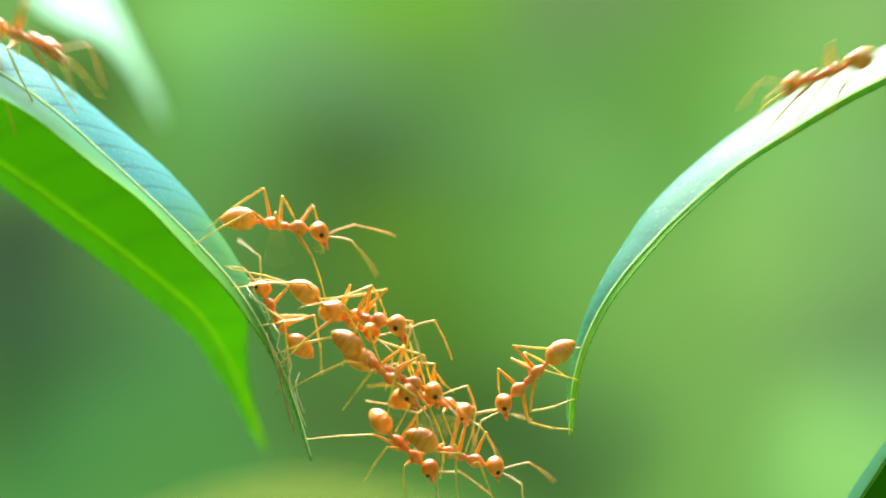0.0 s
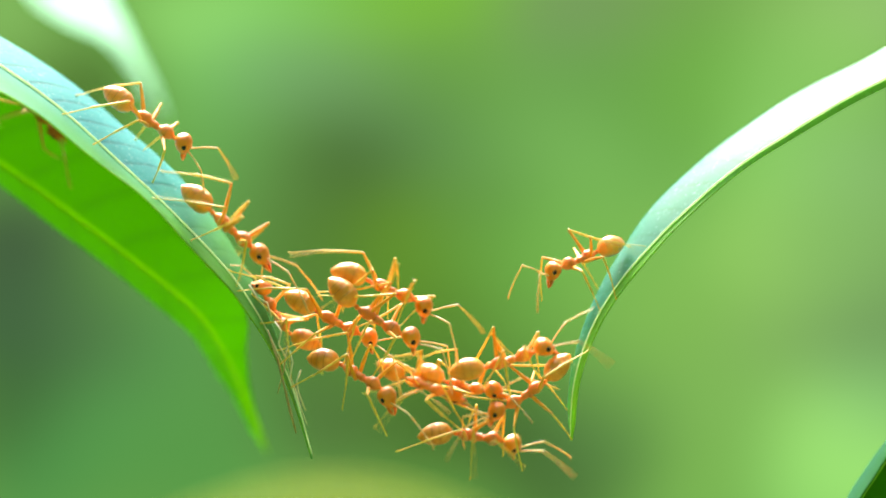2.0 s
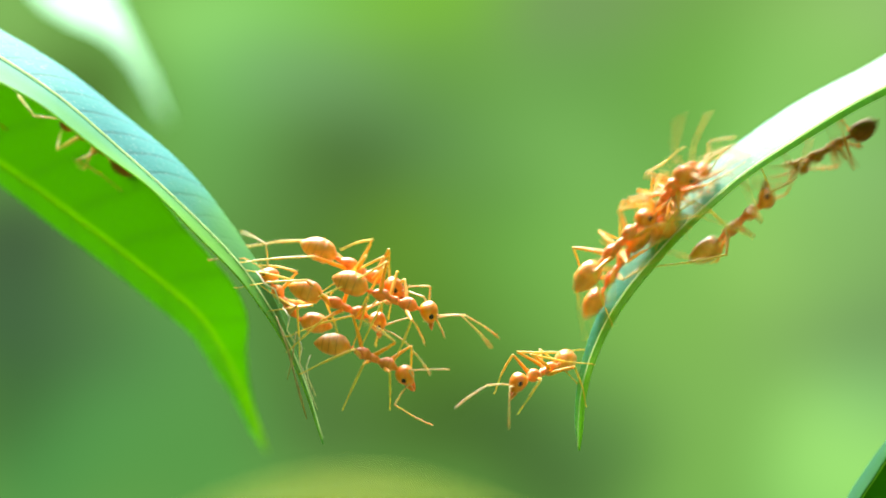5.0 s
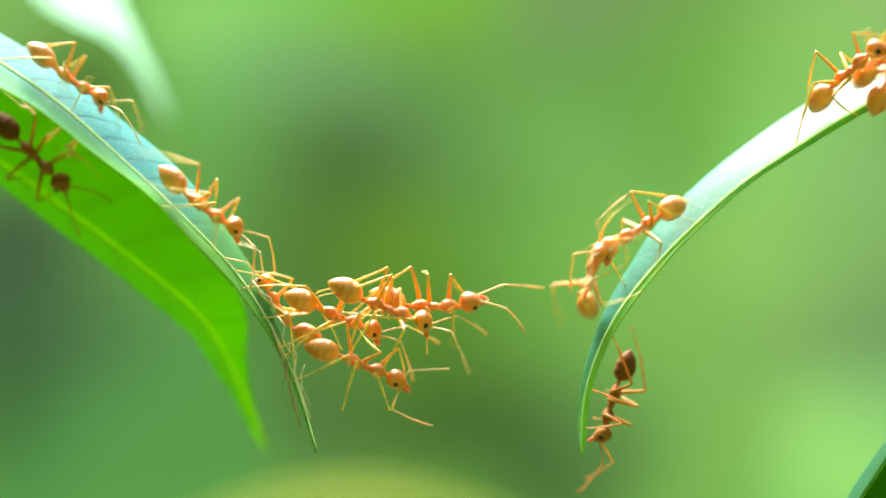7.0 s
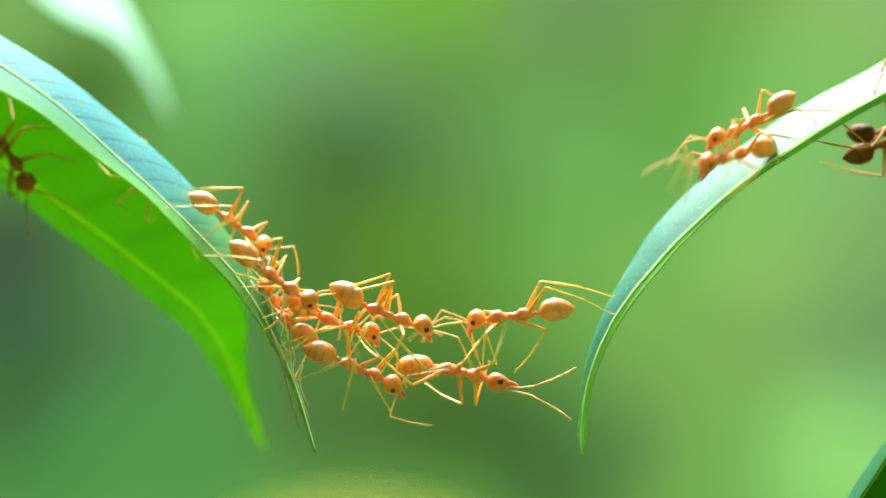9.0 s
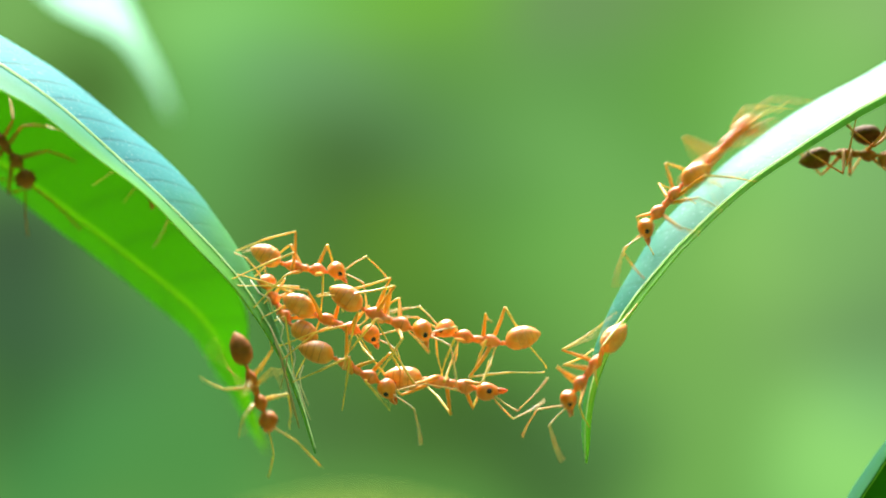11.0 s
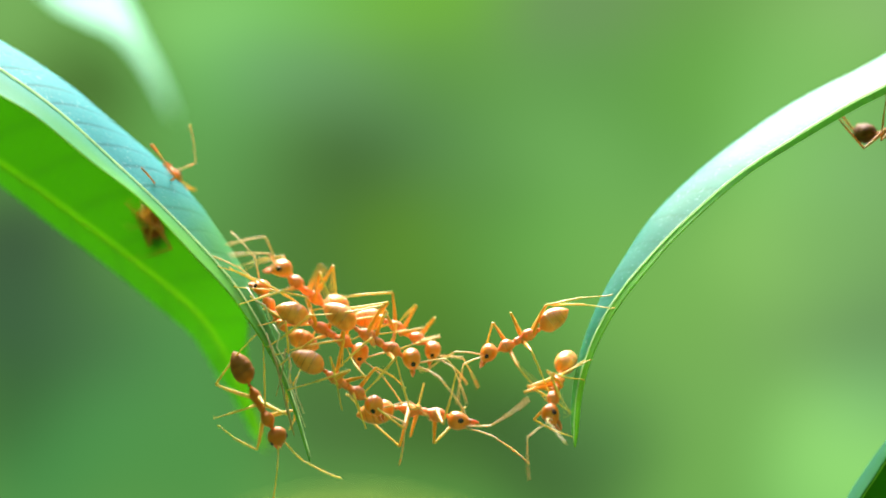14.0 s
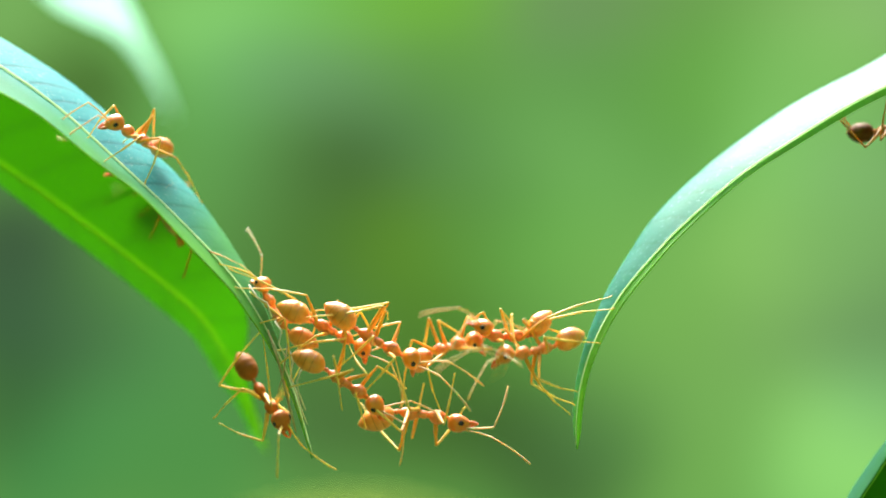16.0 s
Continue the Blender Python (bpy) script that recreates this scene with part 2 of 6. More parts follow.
# ---- leaves ----
def leaf(label, home, knots, upper, lower, skin, rib, rib_width, group="leaves", wave=0.15, facing=1, steps=170, rib_depth=-0.06, rim=None, rims=(24,)):
    """A leaf with its rib along the knots (x, y, z, millimetres) and its two halves, given at fractions of the length as
    (fraction, rise across the rib, depth). It hangs from an Empty at home."""
    root = new("leaf")
    root.location = Vector(home) * MM
    line, run = spline([Vector(k) - Vector(home) for k in knots], steps)
    frac = run / run[-1]
    tang = np.gradient(line, axis=0)
    tang /= np.linalg.norm(tang, axis=1)[:, None]
    norm = np.stack([-tang[:, 2], np.zeros(steps), tang[:, 0]], 1) * facing
    norm /= np.maximum(np.linalg.norm(norm, axis=1), 1e-6)[:, None]
    prof = [[smooth_line([s[0] for s in side], [s[k] for s in side], frac) for k in (1, 2)] for side in (upper, lower)]
    bm = bmesh.new()
    uv = bm.loops.layers.uv.new("along")
    half = 12
    grid, where = [], {}
    for i in range(steps):
        row = []
        for j in range(-half, half + 1):
            v = abs(j) / half
            rise, deep = prof[0] if j > 0 else prof[1]
            sag = (0.10 if j > 0 else -0.04) * math.sin(math.pi * v) * abs(deep[i])
            ripple = wave * v * v * math.sin(run[i] * 0.55 + (1.3 if j > 0 else 0.2)) * min(1, abs(deep[i]) / 3)
            p = line[i] + norm[i] * (rise[i] * v + (sag + ripple) * 0.6) + np.array([0, deep[i] * v, 0])
            vert = bm.verts.new(Vector(p) * MM)
            where[vert] = (run[i], math.copysign(math.hypot(rise[i], deep[i]) * v, j))
            row.append(vert)
        grid.append(row)
    for a, b in zip(grid, grid[1:]):
        for k in range(2 * half):
            f = bm.faces.new((a[k], a[k + 1], b[k + 1], b[k]))
            for loop in f.loops:
                loop[uv].uv = where[loop.vert]
    tree = BVHTree.FromBMesh(bm)
    blade = part("blade", bm, skin, root)
    thick = blade.modifiers.new("thickness", "SOLIDIFY")
    thick.thickness, thick.offset = 0.0001, 0.0
    taper = [rib_width * (1 - 0.75 * f) for f in frac]
    toward = norm * (0.10 if rib_depth < 0 else 0.0) + np.array([0, rib_depth, 0])
    part("midrib", tube([Vector(p) for p in (line + toward)[::2]], taper[::2], 8), rib, root, "pale raised midrib")
    if rim:
        for row in rims:
            edge = [tuple(c / MM for c in blade.data.vertices[k * (2 * half + 1) + row].co) for k in range(0, steps, 2)]
            part("leaf_edge", tube(edge, [0.07 * (1 - 0.6 * k / len(edge)) for k in range(len(edge))], 6), rim, root, "thin pale leaf edge")
    tagged(root, label, "leaf", group)
    return root, tree


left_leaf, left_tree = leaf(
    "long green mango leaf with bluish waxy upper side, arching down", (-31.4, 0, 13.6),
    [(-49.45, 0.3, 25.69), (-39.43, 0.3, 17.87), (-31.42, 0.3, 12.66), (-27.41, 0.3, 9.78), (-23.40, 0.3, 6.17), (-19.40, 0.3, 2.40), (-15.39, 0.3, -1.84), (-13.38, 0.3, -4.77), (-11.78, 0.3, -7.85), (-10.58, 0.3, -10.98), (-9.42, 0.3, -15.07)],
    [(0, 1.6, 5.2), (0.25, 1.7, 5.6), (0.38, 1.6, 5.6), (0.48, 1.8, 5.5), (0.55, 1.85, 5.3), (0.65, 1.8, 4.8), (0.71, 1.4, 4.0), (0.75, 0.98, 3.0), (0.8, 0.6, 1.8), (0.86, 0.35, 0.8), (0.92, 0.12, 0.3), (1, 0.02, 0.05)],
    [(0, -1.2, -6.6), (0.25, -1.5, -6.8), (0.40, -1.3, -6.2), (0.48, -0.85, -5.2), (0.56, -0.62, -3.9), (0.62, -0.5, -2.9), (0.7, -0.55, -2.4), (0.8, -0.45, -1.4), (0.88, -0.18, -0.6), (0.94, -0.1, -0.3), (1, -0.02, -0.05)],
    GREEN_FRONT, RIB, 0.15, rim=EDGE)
# Lit green tube, added over the dark unlit rim of the lower edge.
hem = [tuple(c / MM for c in left_leaf.children[0].data.vertices[k * 25].co) for k in range(0, 170, 2)]
part("leaf_edge", tube(hem, [0.11 * (1 - 0.75 * k / len(hem)) for k in range(len(hem))], 6), RIB_LIT, left_leaf, "soft green lower leaf edge")
DRY = plain("dry_fibre", (0.34, 0.27, 0.10), (0.5, 0.42, 0.2), 1500, 0.7)
fibre = tube([(18.9, -0.3, -19.5), (19.6, -0.5, -21.5), (20.1, -0.5, -23.6), (20.5, -0.6, -25.2), (20.9, -0.4, -26.8)], [0.05, 0.1, 0.07, 0.11, 0.04], 7)
part("dry_fibre", fibre, DRY, left_leaf, "thin dry beige fibre along the tip")
fibre = tube([(20.3, -0.4, -20.6), (20.0, -0.6, -22.6), (19.6, -0.5, -24.0)], [0.06, 0.05, 0.03], 6)
part("dry_fibre", fibre, DRY, left_leaf, "thin dry beige fibre along the tip")
CREAM = plain("pale_fibre", (0.62, 0.58, 0.40), (0.80, 0.76, 0.58), 2500, 0.6)
for path in ([(20.5, -0.7, -21.0), (20.7, -0.8, -21.8), (20.5, -0.8, -22.8), (20.9, -0.7, -23.8), (21.2, -0.6, -24.9), (21.7, -0.5, -26.2)],
             [(21.3, -0.9, -22.3), (21.0, -0.9, -23.1), (21.1, -0.8, -23.9), (21.6, -0.7, -25.2)],
             [(19.4, -0.5, -18.9), (19.9, -0.8, -19.6), (19.7, -0.9, -20.5), (20.2, -0.7, -21.4)],
             [(17.6, -0.6, -16.3), (18.2, -0.9, -17.2), (18.9, -0.8, -17.6), (19.2, -0.7, -18.6)]):
    part("pale_fibre", tube(path, [0.05, 0.065, 0.05, 0.06, 0.05, 0.03][:len(path)], 6), CREAM, left_leaf, "frayed cream fibre at the tip")
for x, z in ((17.75, -18.75), (21.3, -24.6), (19.1, -20.9)):
    bm = bmesh.new()
    bmesh.ops.create_icosphere(bm, subdivisions=1, radius=0.13 * MM)
    for v in bm.verts:
        v.co = v.co * (1 + 0.4 * noise.noise(v.co * 9000 + Vector((x, z, 0)))) + Vector((x, -0.35, z)) * MM
    part("speck", bm, DIM_GREEN, left_leaf, "tiny dark speck on the leaf edge")
right_leaf, right_tree = leaf(
    "curved glossy green leaf glaring white, ending in a thin tip", (31.4, 0, 13.8),
    [(46.73, 0.3, 18.88), (38.71, 0.3, 15.27), (31.42, 0.3, 11.50), (28.69, 0.3, 10.05), (24.69, 0.3, 7.55), (20.68, 0.3, 4.80), (16.67, 0.3, 1.20), (14.67, 0.3, -0.95), (13.00, 0.3, -2.95), (11.60, 0.3, -5.10), (10.55, 0.3, -7.40), (9.90, 0.3, -9.60), (9.60, 0.3, -11.80), (9.55, 0.3, -14.39)],
    [(0, 1.9, 5.0), (0.27, 1.97, 5.2), (0.40, 1.97, 5.0), (0.52, 1.98, 4.6), (0.62, 1.75, 4.0), (0.70, 1.45, 3.2), (0.77, 1.05, 2.0), (0.84, 0.6, 1.0), (0.9, 0.4, 0.5), (0.97, 0.25, 0.3), (1, 0.02, 0.03)],
    [(0, -0.62, -0.12), (0.27, -0.5, -0.12), (0.45, -0.40, -0.14), (0.54, -0.3, -0.25), (0.6, -0.3, -0.35), (0.68, -0.36, -0.5), (0.75, -0.42, -0.6), (0.82, -0.36, -0.5), (0.9, -0.3, -0.4), (0.97, -0.22, -0.3), (1, -0.02, -0.03)],
    GREEN_RIGHT, RIB, 0.14, facing=-1, rim=EDGE)
under_leaf, under_tree = leaf(
    "broad leaf seen from its bright backlit underside", (-46.3, 11.0, 15.0),
    [(-46.32, 11.0, 15.00), (-37.77, 11.0, 9.44), (-33.50, 11.0, 6.45), (-29.23, 11.0, 3.46), (-24.95, 11.0, 0.26), (-20.68, 11.0, -3.03), (-18.38, 12.0, -5.32), (-16.80, 16.5, -8.70), (-15.45, 22.0, -13.15), (-14.45, 27.0, -16.85)],
    [(0, 6.0, -1.6), (0.35, 6.8, -2.4), (0.45, 5.9, -2.5), (0.56, 4.4, -2.2), (0.68, 3.1, -1.5), (0.75, 1.7, -0.9), (0.83, 0.75, -0.5), (0.93, 0.25, -0.2), (1, 0.02, 0)],
    [(0, -1.4, 2.0), (0.33, -1.6, 2.4), (0.45, -1.85, 2.6), (0.56, -1.8, 2.8), (0.7, -1.7, 2.6), (0.77, -1.4, 2.0), (0.84, -0.95, 1.2), (0.93, -0.65, 0.4), (1, -0.02, 0)],
    GREEN_LIT, RIB_LIT, 0.2, rib_depth=0.18)
back_leaf, back_tree = leaf(
    "pale glaring leaf far out of focus, pointing down", (-44.5, 80.0, 35.4),
    [(-44.52, 80.0, 35.36), (-38.65, 80.0, 26.39), (-35.18, 80.0, 22.68), (-32.97, 80.0, 19.92), (-31.17, 80.0, 16.93), (-29.44, 80.0, 13.10)],
    [(0, 5.0, -4.0), (0.4, 3.6, -3.0), (0.59, 1.8, -1.6), (0.72, 0.85, -0.9), (0.86, 0.40, -0.5), (1, 0.06, 0)],
    [(0, -5.3, 3.4), (0.3, -3.9, 2.8), (0.42, -2.5, 2.2), (0.55, -1.0, 1.2), (0.66, -0.55, 0.8), (0.86, -0.42, 0.5), (1, -0.06, 0)],
    GREEN_PALE, RIB, 0.3)
mound_leaf, mound_tree = leaf(
    "yellowish leaf lying far out of focus behind", (-121.44, 576.8, -100.48),
    [(-110.54, 576.8, -106.88), (-68.45, 576.8, -93.52), (-28.18, 576.8, -88.03), (12.08, 576.8, -93.52), (50.51, 576.8, -106.88)],
    [(0, 1.6, 3.2), (0.5, 8.0, 14.4), (1, 0.8, 0)],
    [(0, -10, -8), (0.5, -35.0, -19.0), (1, -10, -8)],
    YELLOWISH, RIB, 0.5)
corner_leaf, corner_tree = leaf(
    "dark green leaf with a pale rim, rising at the side", (27.5, 0.7, -23.0),
    [(34.79, 0.7, -10.00), (31.50, 0.7, -14.91), (30.57, 0.7, -16.35), (29.64, 0.7, -17.76), (26.75, 0.7, -22.46)],
    [(0, 5.0, -0.6), (0.5, 5.0, -0.6), (1, 4, -0.5)],
    [(0, 0.02, 3.5), (0.5, 0.0, 3.5), (1, 0.02, 3.5)],
    GREEN_DARK, RIB_LIT, 0.08)

# ---- distance ----
back, bn, bl, bp = material("glowing_distant_foliage")
bco = bn.new("ShaderNodeTexCoord").outputs["Object"]


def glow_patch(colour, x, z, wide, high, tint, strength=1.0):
    """One soft patch of far foliage, its brightness painted in, over the colours below it; metres on the backdrop."""
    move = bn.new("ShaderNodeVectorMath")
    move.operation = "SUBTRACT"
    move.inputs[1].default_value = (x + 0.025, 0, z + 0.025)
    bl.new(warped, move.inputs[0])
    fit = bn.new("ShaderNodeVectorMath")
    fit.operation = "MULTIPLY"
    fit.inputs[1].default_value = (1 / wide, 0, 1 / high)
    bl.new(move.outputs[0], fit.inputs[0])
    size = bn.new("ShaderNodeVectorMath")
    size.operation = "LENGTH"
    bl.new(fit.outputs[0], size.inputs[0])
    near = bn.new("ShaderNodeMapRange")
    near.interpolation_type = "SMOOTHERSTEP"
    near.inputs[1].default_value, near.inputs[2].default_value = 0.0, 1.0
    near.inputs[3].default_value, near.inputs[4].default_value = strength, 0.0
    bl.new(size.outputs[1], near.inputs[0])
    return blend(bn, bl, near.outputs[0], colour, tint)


wobble = bn.new("ShaderNodeTexNoise")
wobble.inputs["Scale"].default_value, wobble.inputs["Detail"].default_value = 9.0, 1.0
bl.new(bco, wobble.inputs["Vector"])
shift = bn.new("ShaderNodeVectorMath")
shift.operation = "MULTIPLY_ADD"
shift.inputs[1].default_value = (0.05, 0, 0.05)
bl.new(wobble.outputs["Color"], shift.inputs[0])
bl.new(bco, shift.inputs[2])
warped = shift.outputs[0]
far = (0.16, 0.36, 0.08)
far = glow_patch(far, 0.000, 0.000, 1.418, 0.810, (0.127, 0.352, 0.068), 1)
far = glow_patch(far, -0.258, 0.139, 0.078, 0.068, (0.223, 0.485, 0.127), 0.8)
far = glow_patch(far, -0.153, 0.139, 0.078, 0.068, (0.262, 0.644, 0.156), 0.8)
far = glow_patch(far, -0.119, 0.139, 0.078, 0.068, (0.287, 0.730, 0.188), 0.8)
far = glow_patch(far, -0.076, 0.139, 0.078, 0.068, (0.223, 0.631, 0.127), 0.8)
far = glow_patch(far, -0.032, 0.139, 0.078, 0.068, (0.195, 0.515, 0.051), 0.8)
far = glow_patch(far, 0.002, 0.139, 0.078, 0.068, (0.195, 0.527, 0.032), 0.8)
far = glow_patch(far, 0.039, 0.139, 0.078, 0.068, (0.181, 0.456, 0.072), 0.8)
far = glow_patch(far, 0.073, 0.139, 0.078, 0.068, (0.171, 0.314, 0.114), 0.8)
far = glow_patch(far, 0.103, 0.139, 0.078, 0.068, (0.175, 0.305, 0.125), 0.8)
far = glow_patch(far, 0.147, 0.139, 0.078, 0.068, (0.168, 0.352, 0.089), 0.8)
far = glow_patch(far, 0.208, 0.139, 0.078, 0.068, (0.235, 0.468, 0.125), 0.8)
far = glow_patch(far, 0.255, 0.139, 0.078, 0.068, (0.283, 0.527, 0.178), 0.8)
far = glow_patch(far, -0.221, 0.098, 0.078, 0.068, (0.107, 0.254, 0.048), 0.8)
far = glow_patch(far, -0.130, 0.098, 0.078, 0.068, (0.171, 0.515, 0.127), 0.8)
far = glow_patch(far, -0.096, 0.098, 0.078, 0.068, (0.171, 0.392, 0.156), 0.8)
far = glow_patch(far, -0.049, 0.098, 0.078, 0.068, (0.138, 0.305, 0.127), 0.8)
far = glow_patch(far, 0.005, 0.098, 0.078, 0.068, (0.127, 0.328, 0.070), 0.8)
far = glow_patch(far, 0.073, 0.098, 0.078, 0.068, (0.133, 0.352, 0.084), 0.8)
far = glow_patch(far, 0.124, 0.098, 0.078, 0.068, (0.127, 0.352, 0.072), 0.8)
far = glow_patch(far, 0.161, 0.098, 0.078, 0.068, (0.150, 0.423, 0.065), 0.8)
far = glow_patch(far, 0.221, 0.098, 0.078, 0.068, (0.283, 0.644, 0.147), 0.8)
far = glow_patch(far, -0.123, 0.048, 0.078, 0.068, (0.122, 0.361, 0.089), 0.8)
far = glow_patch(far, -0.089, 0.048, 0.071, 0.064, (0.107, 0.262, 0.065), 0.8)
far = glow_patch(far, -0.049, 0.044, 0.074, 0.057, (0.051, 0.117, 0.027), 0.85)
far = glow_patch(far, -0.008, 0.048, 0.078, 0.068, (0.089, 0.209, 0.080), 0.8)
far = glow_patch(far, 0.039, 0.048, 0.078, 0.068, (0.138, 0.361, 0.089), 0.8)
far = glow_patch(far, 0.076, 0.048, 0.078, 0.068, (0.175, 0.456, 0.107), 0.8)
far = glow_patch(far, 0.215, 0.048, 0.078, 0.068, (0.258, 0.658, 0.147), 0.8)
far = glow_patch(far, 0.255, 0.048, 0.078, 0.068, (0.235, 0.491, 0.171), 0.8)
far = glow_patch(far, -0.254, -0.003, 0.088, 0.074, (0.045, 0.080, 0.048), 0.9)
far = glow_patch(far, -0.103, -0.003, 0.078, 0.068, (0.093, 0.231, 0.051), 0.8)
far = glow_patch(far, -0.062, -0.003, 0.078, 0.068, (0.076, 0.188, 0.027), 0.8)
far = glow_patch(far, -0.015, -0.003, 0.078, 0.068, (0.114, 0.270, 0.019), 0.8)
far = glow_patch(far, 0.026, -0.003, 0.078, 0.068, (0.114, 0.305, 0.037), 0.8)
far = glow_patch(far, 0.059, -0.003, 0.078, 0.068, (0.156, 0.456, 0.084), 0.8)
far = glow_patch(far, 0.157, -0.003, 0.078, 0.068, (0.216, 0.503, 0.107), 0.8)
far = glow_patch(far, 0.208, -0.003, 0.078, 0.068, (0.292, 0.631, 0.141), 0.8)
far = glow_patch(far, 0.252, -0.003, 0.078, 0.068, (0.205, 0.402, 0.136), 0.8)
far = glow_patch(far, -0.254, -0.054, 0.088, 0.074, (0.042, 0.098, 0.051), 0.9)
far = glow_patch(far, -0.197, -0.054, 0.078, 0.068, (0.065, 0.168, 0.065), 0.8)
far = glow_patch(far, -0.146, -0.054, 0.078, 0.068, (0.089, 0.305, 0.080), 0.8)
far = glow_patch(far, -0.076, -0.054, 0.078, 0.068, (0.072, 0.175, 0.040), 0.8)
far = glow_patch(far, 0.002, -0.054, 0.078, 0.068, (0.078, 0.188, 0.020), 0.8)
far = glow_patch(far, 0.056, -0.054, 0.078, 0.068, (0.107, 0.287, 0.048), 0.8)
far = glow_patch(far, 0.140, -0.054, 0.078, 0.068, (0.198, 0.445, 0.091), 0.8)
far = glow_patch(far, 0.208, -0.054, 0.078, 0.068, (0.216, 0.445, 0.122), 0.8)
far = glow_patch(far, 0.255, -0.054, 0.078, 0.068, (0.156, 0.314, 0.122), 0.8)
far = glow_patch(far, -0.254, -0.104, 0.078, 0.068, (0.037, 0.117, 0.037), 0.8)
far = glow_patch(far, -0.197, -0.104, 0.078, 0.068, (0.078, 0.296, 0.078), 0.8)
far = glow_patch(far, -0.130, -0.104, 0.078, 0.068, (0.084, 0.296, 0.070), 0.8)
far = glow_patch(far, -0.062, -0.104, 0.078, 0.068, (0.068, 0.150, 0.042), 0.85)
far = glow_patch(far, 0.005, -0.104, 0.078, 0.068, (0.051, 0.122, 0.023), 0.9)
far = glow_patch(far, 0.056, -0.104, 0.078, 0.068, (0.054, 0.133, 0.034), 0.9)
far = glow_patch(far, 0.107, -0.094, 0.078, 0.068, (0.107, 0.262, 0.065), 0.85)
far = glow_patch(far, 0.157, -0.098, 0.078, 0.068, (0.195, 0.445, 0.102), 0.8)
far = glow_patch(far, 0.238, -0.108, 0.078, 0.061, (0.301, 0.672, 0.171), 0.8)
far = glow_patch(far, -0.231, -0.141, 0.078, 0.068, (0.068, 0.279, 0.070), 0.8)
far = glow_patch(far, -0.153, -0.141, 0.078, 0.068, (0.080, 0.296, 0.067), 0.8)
far = glow_patch(far, 0.073, -0.141, 0.078, 0.068, (0.048, 0.117, 0.030), 0.9)
far = glow_patch(far, 0.140, -0.141, 0.078, 0.068, (0.188, 0.456, 0.093), 0.8)
far = glow_patch(far, 0.095, -0.118, 0.057, 0.054, (0.084, 0.216, 0.058), 0.8)
far = glow_patch(far, 0.248, -0.121, 0.068, 0.054, (0.337, 0.776, 0.191), 0.8)
far = glow_patch(far, 0.262, -0.094, 0.057, 0.051, (0.216, 0.515, 0.175), 0.8)
far = glow_patch(far, -0.207, 0.105, 0.051, 0.041, (0.061, 0.144, 0.027), 0.9)
far = glow_patch(far, 0.228, -0.145, 0.078, 0.061, (0.301, 0.730, 0.178), 0.8)
far = glow_patch(far, 0.112, -0.022, 0.095, 0.100, (0.205, 0.500, 0.098), 0.55)
far = glow_patch(far, 0.020, 0.035, 0.080, 0.070, (0.100, 0.265, 0.060), 0.45)
far = glow_patch(far, -0.070, 0.040, 0.070, 0.060, (0.065, 0.150, 0.045), 0.35)
far = glow_patch(far, 0.205, 0.100, 0.085, 0.060, (0.170, 0.450, 0.105), 0.50)
far = glow_patch(far, 0.130, 0.040, 0.090, 0.070, (0.160, 0.440, 0.100), 0.45)
far = glow_patch(far, 0.235, 0.010, 0.060, 0.060, (0.200, 0.500, 0.125), 0.35)
far = glow_patch(far, 0.180, -0.085, 0.060, 0.050, (0.200, 0.480, 0.105), 0.40)
# The sheet glows by itself: daylight on the foliage is painted in.
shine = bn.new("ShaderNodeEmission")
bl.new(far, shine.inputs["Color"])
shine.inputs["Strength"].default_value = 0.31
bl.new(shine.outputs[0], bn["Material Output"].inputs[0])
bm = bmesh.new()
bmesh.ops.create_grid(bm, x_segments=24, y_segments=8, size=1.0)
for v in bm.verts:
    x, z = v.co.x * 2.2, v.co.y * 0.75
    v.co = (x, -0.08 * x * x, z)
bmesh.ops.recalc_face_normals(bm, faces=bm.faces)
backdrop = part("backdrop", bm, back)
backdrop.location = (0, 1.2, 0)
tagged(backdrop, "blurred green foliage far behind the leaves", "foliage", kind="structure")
# Unseen curved wall, added round the camera side to cut frontal light.
bm = bmesh.new()
rows = []
for k in range(41):
    turn = radians(150 + 240 * k / 40)
    rows.append([bm.verts.new((1.7 * math.cos(turn) * (1 + 0.1 * noise.noise((k * 0.7, j, 3))), 1.7 * math.sin(turn) * (1 + 0.1 * noise.noise((k * 0.7, j, 8))), -1.0 + 0.45 * j))
                 for j in range(8)])
for a, b in zip(rows, rows[1:]):
    for j in range(7):
        bm.faces.new((a[j], b[j], b[j + 1], a[j + 1]))
dark_screen = part("thicket_wall", bm, DIM_GREEN)
tagged(dark_screen, "dark green thicket closing the clearing", "foliage", kind="structure")
bm = bmesh.new()
bmesh.ops.create_grid(bm, x_segments=40, y_segments=40, size=60.0)
for v in bm.verts:
    v.co.z = 0.04 * noise.noise(v.co * 0.7)
ground = part("ground", bm, SOIL)
ground.location = (0, 0, -0.95)
tagged(ground, "dim leaf-littered ground under the foliage", "ground", kind="structure")

# ---- ants ----
HIPS = {"front": (0.85, 0.26, -0.22), "middle": (-0.35, 0.24, -0.22), "hind": (-0.95, 0.24, -0.2)}
THIGH = {"front": 2.2, "middle": 2.3, "hind": 2.7}
SHIN = {"front": 3.4, "middle": 3.8, "hind": 5.2}
STAND = {"front": (2.7, 1.7, -1.5), "middle": (-0.3, 2.9, -1.5), "hind": (-5.3, 1.8, -0.9)}
NECK, WAIST = Vector((1.62, 0, 0.06)), Vector((-1.95, 0, 0.08))


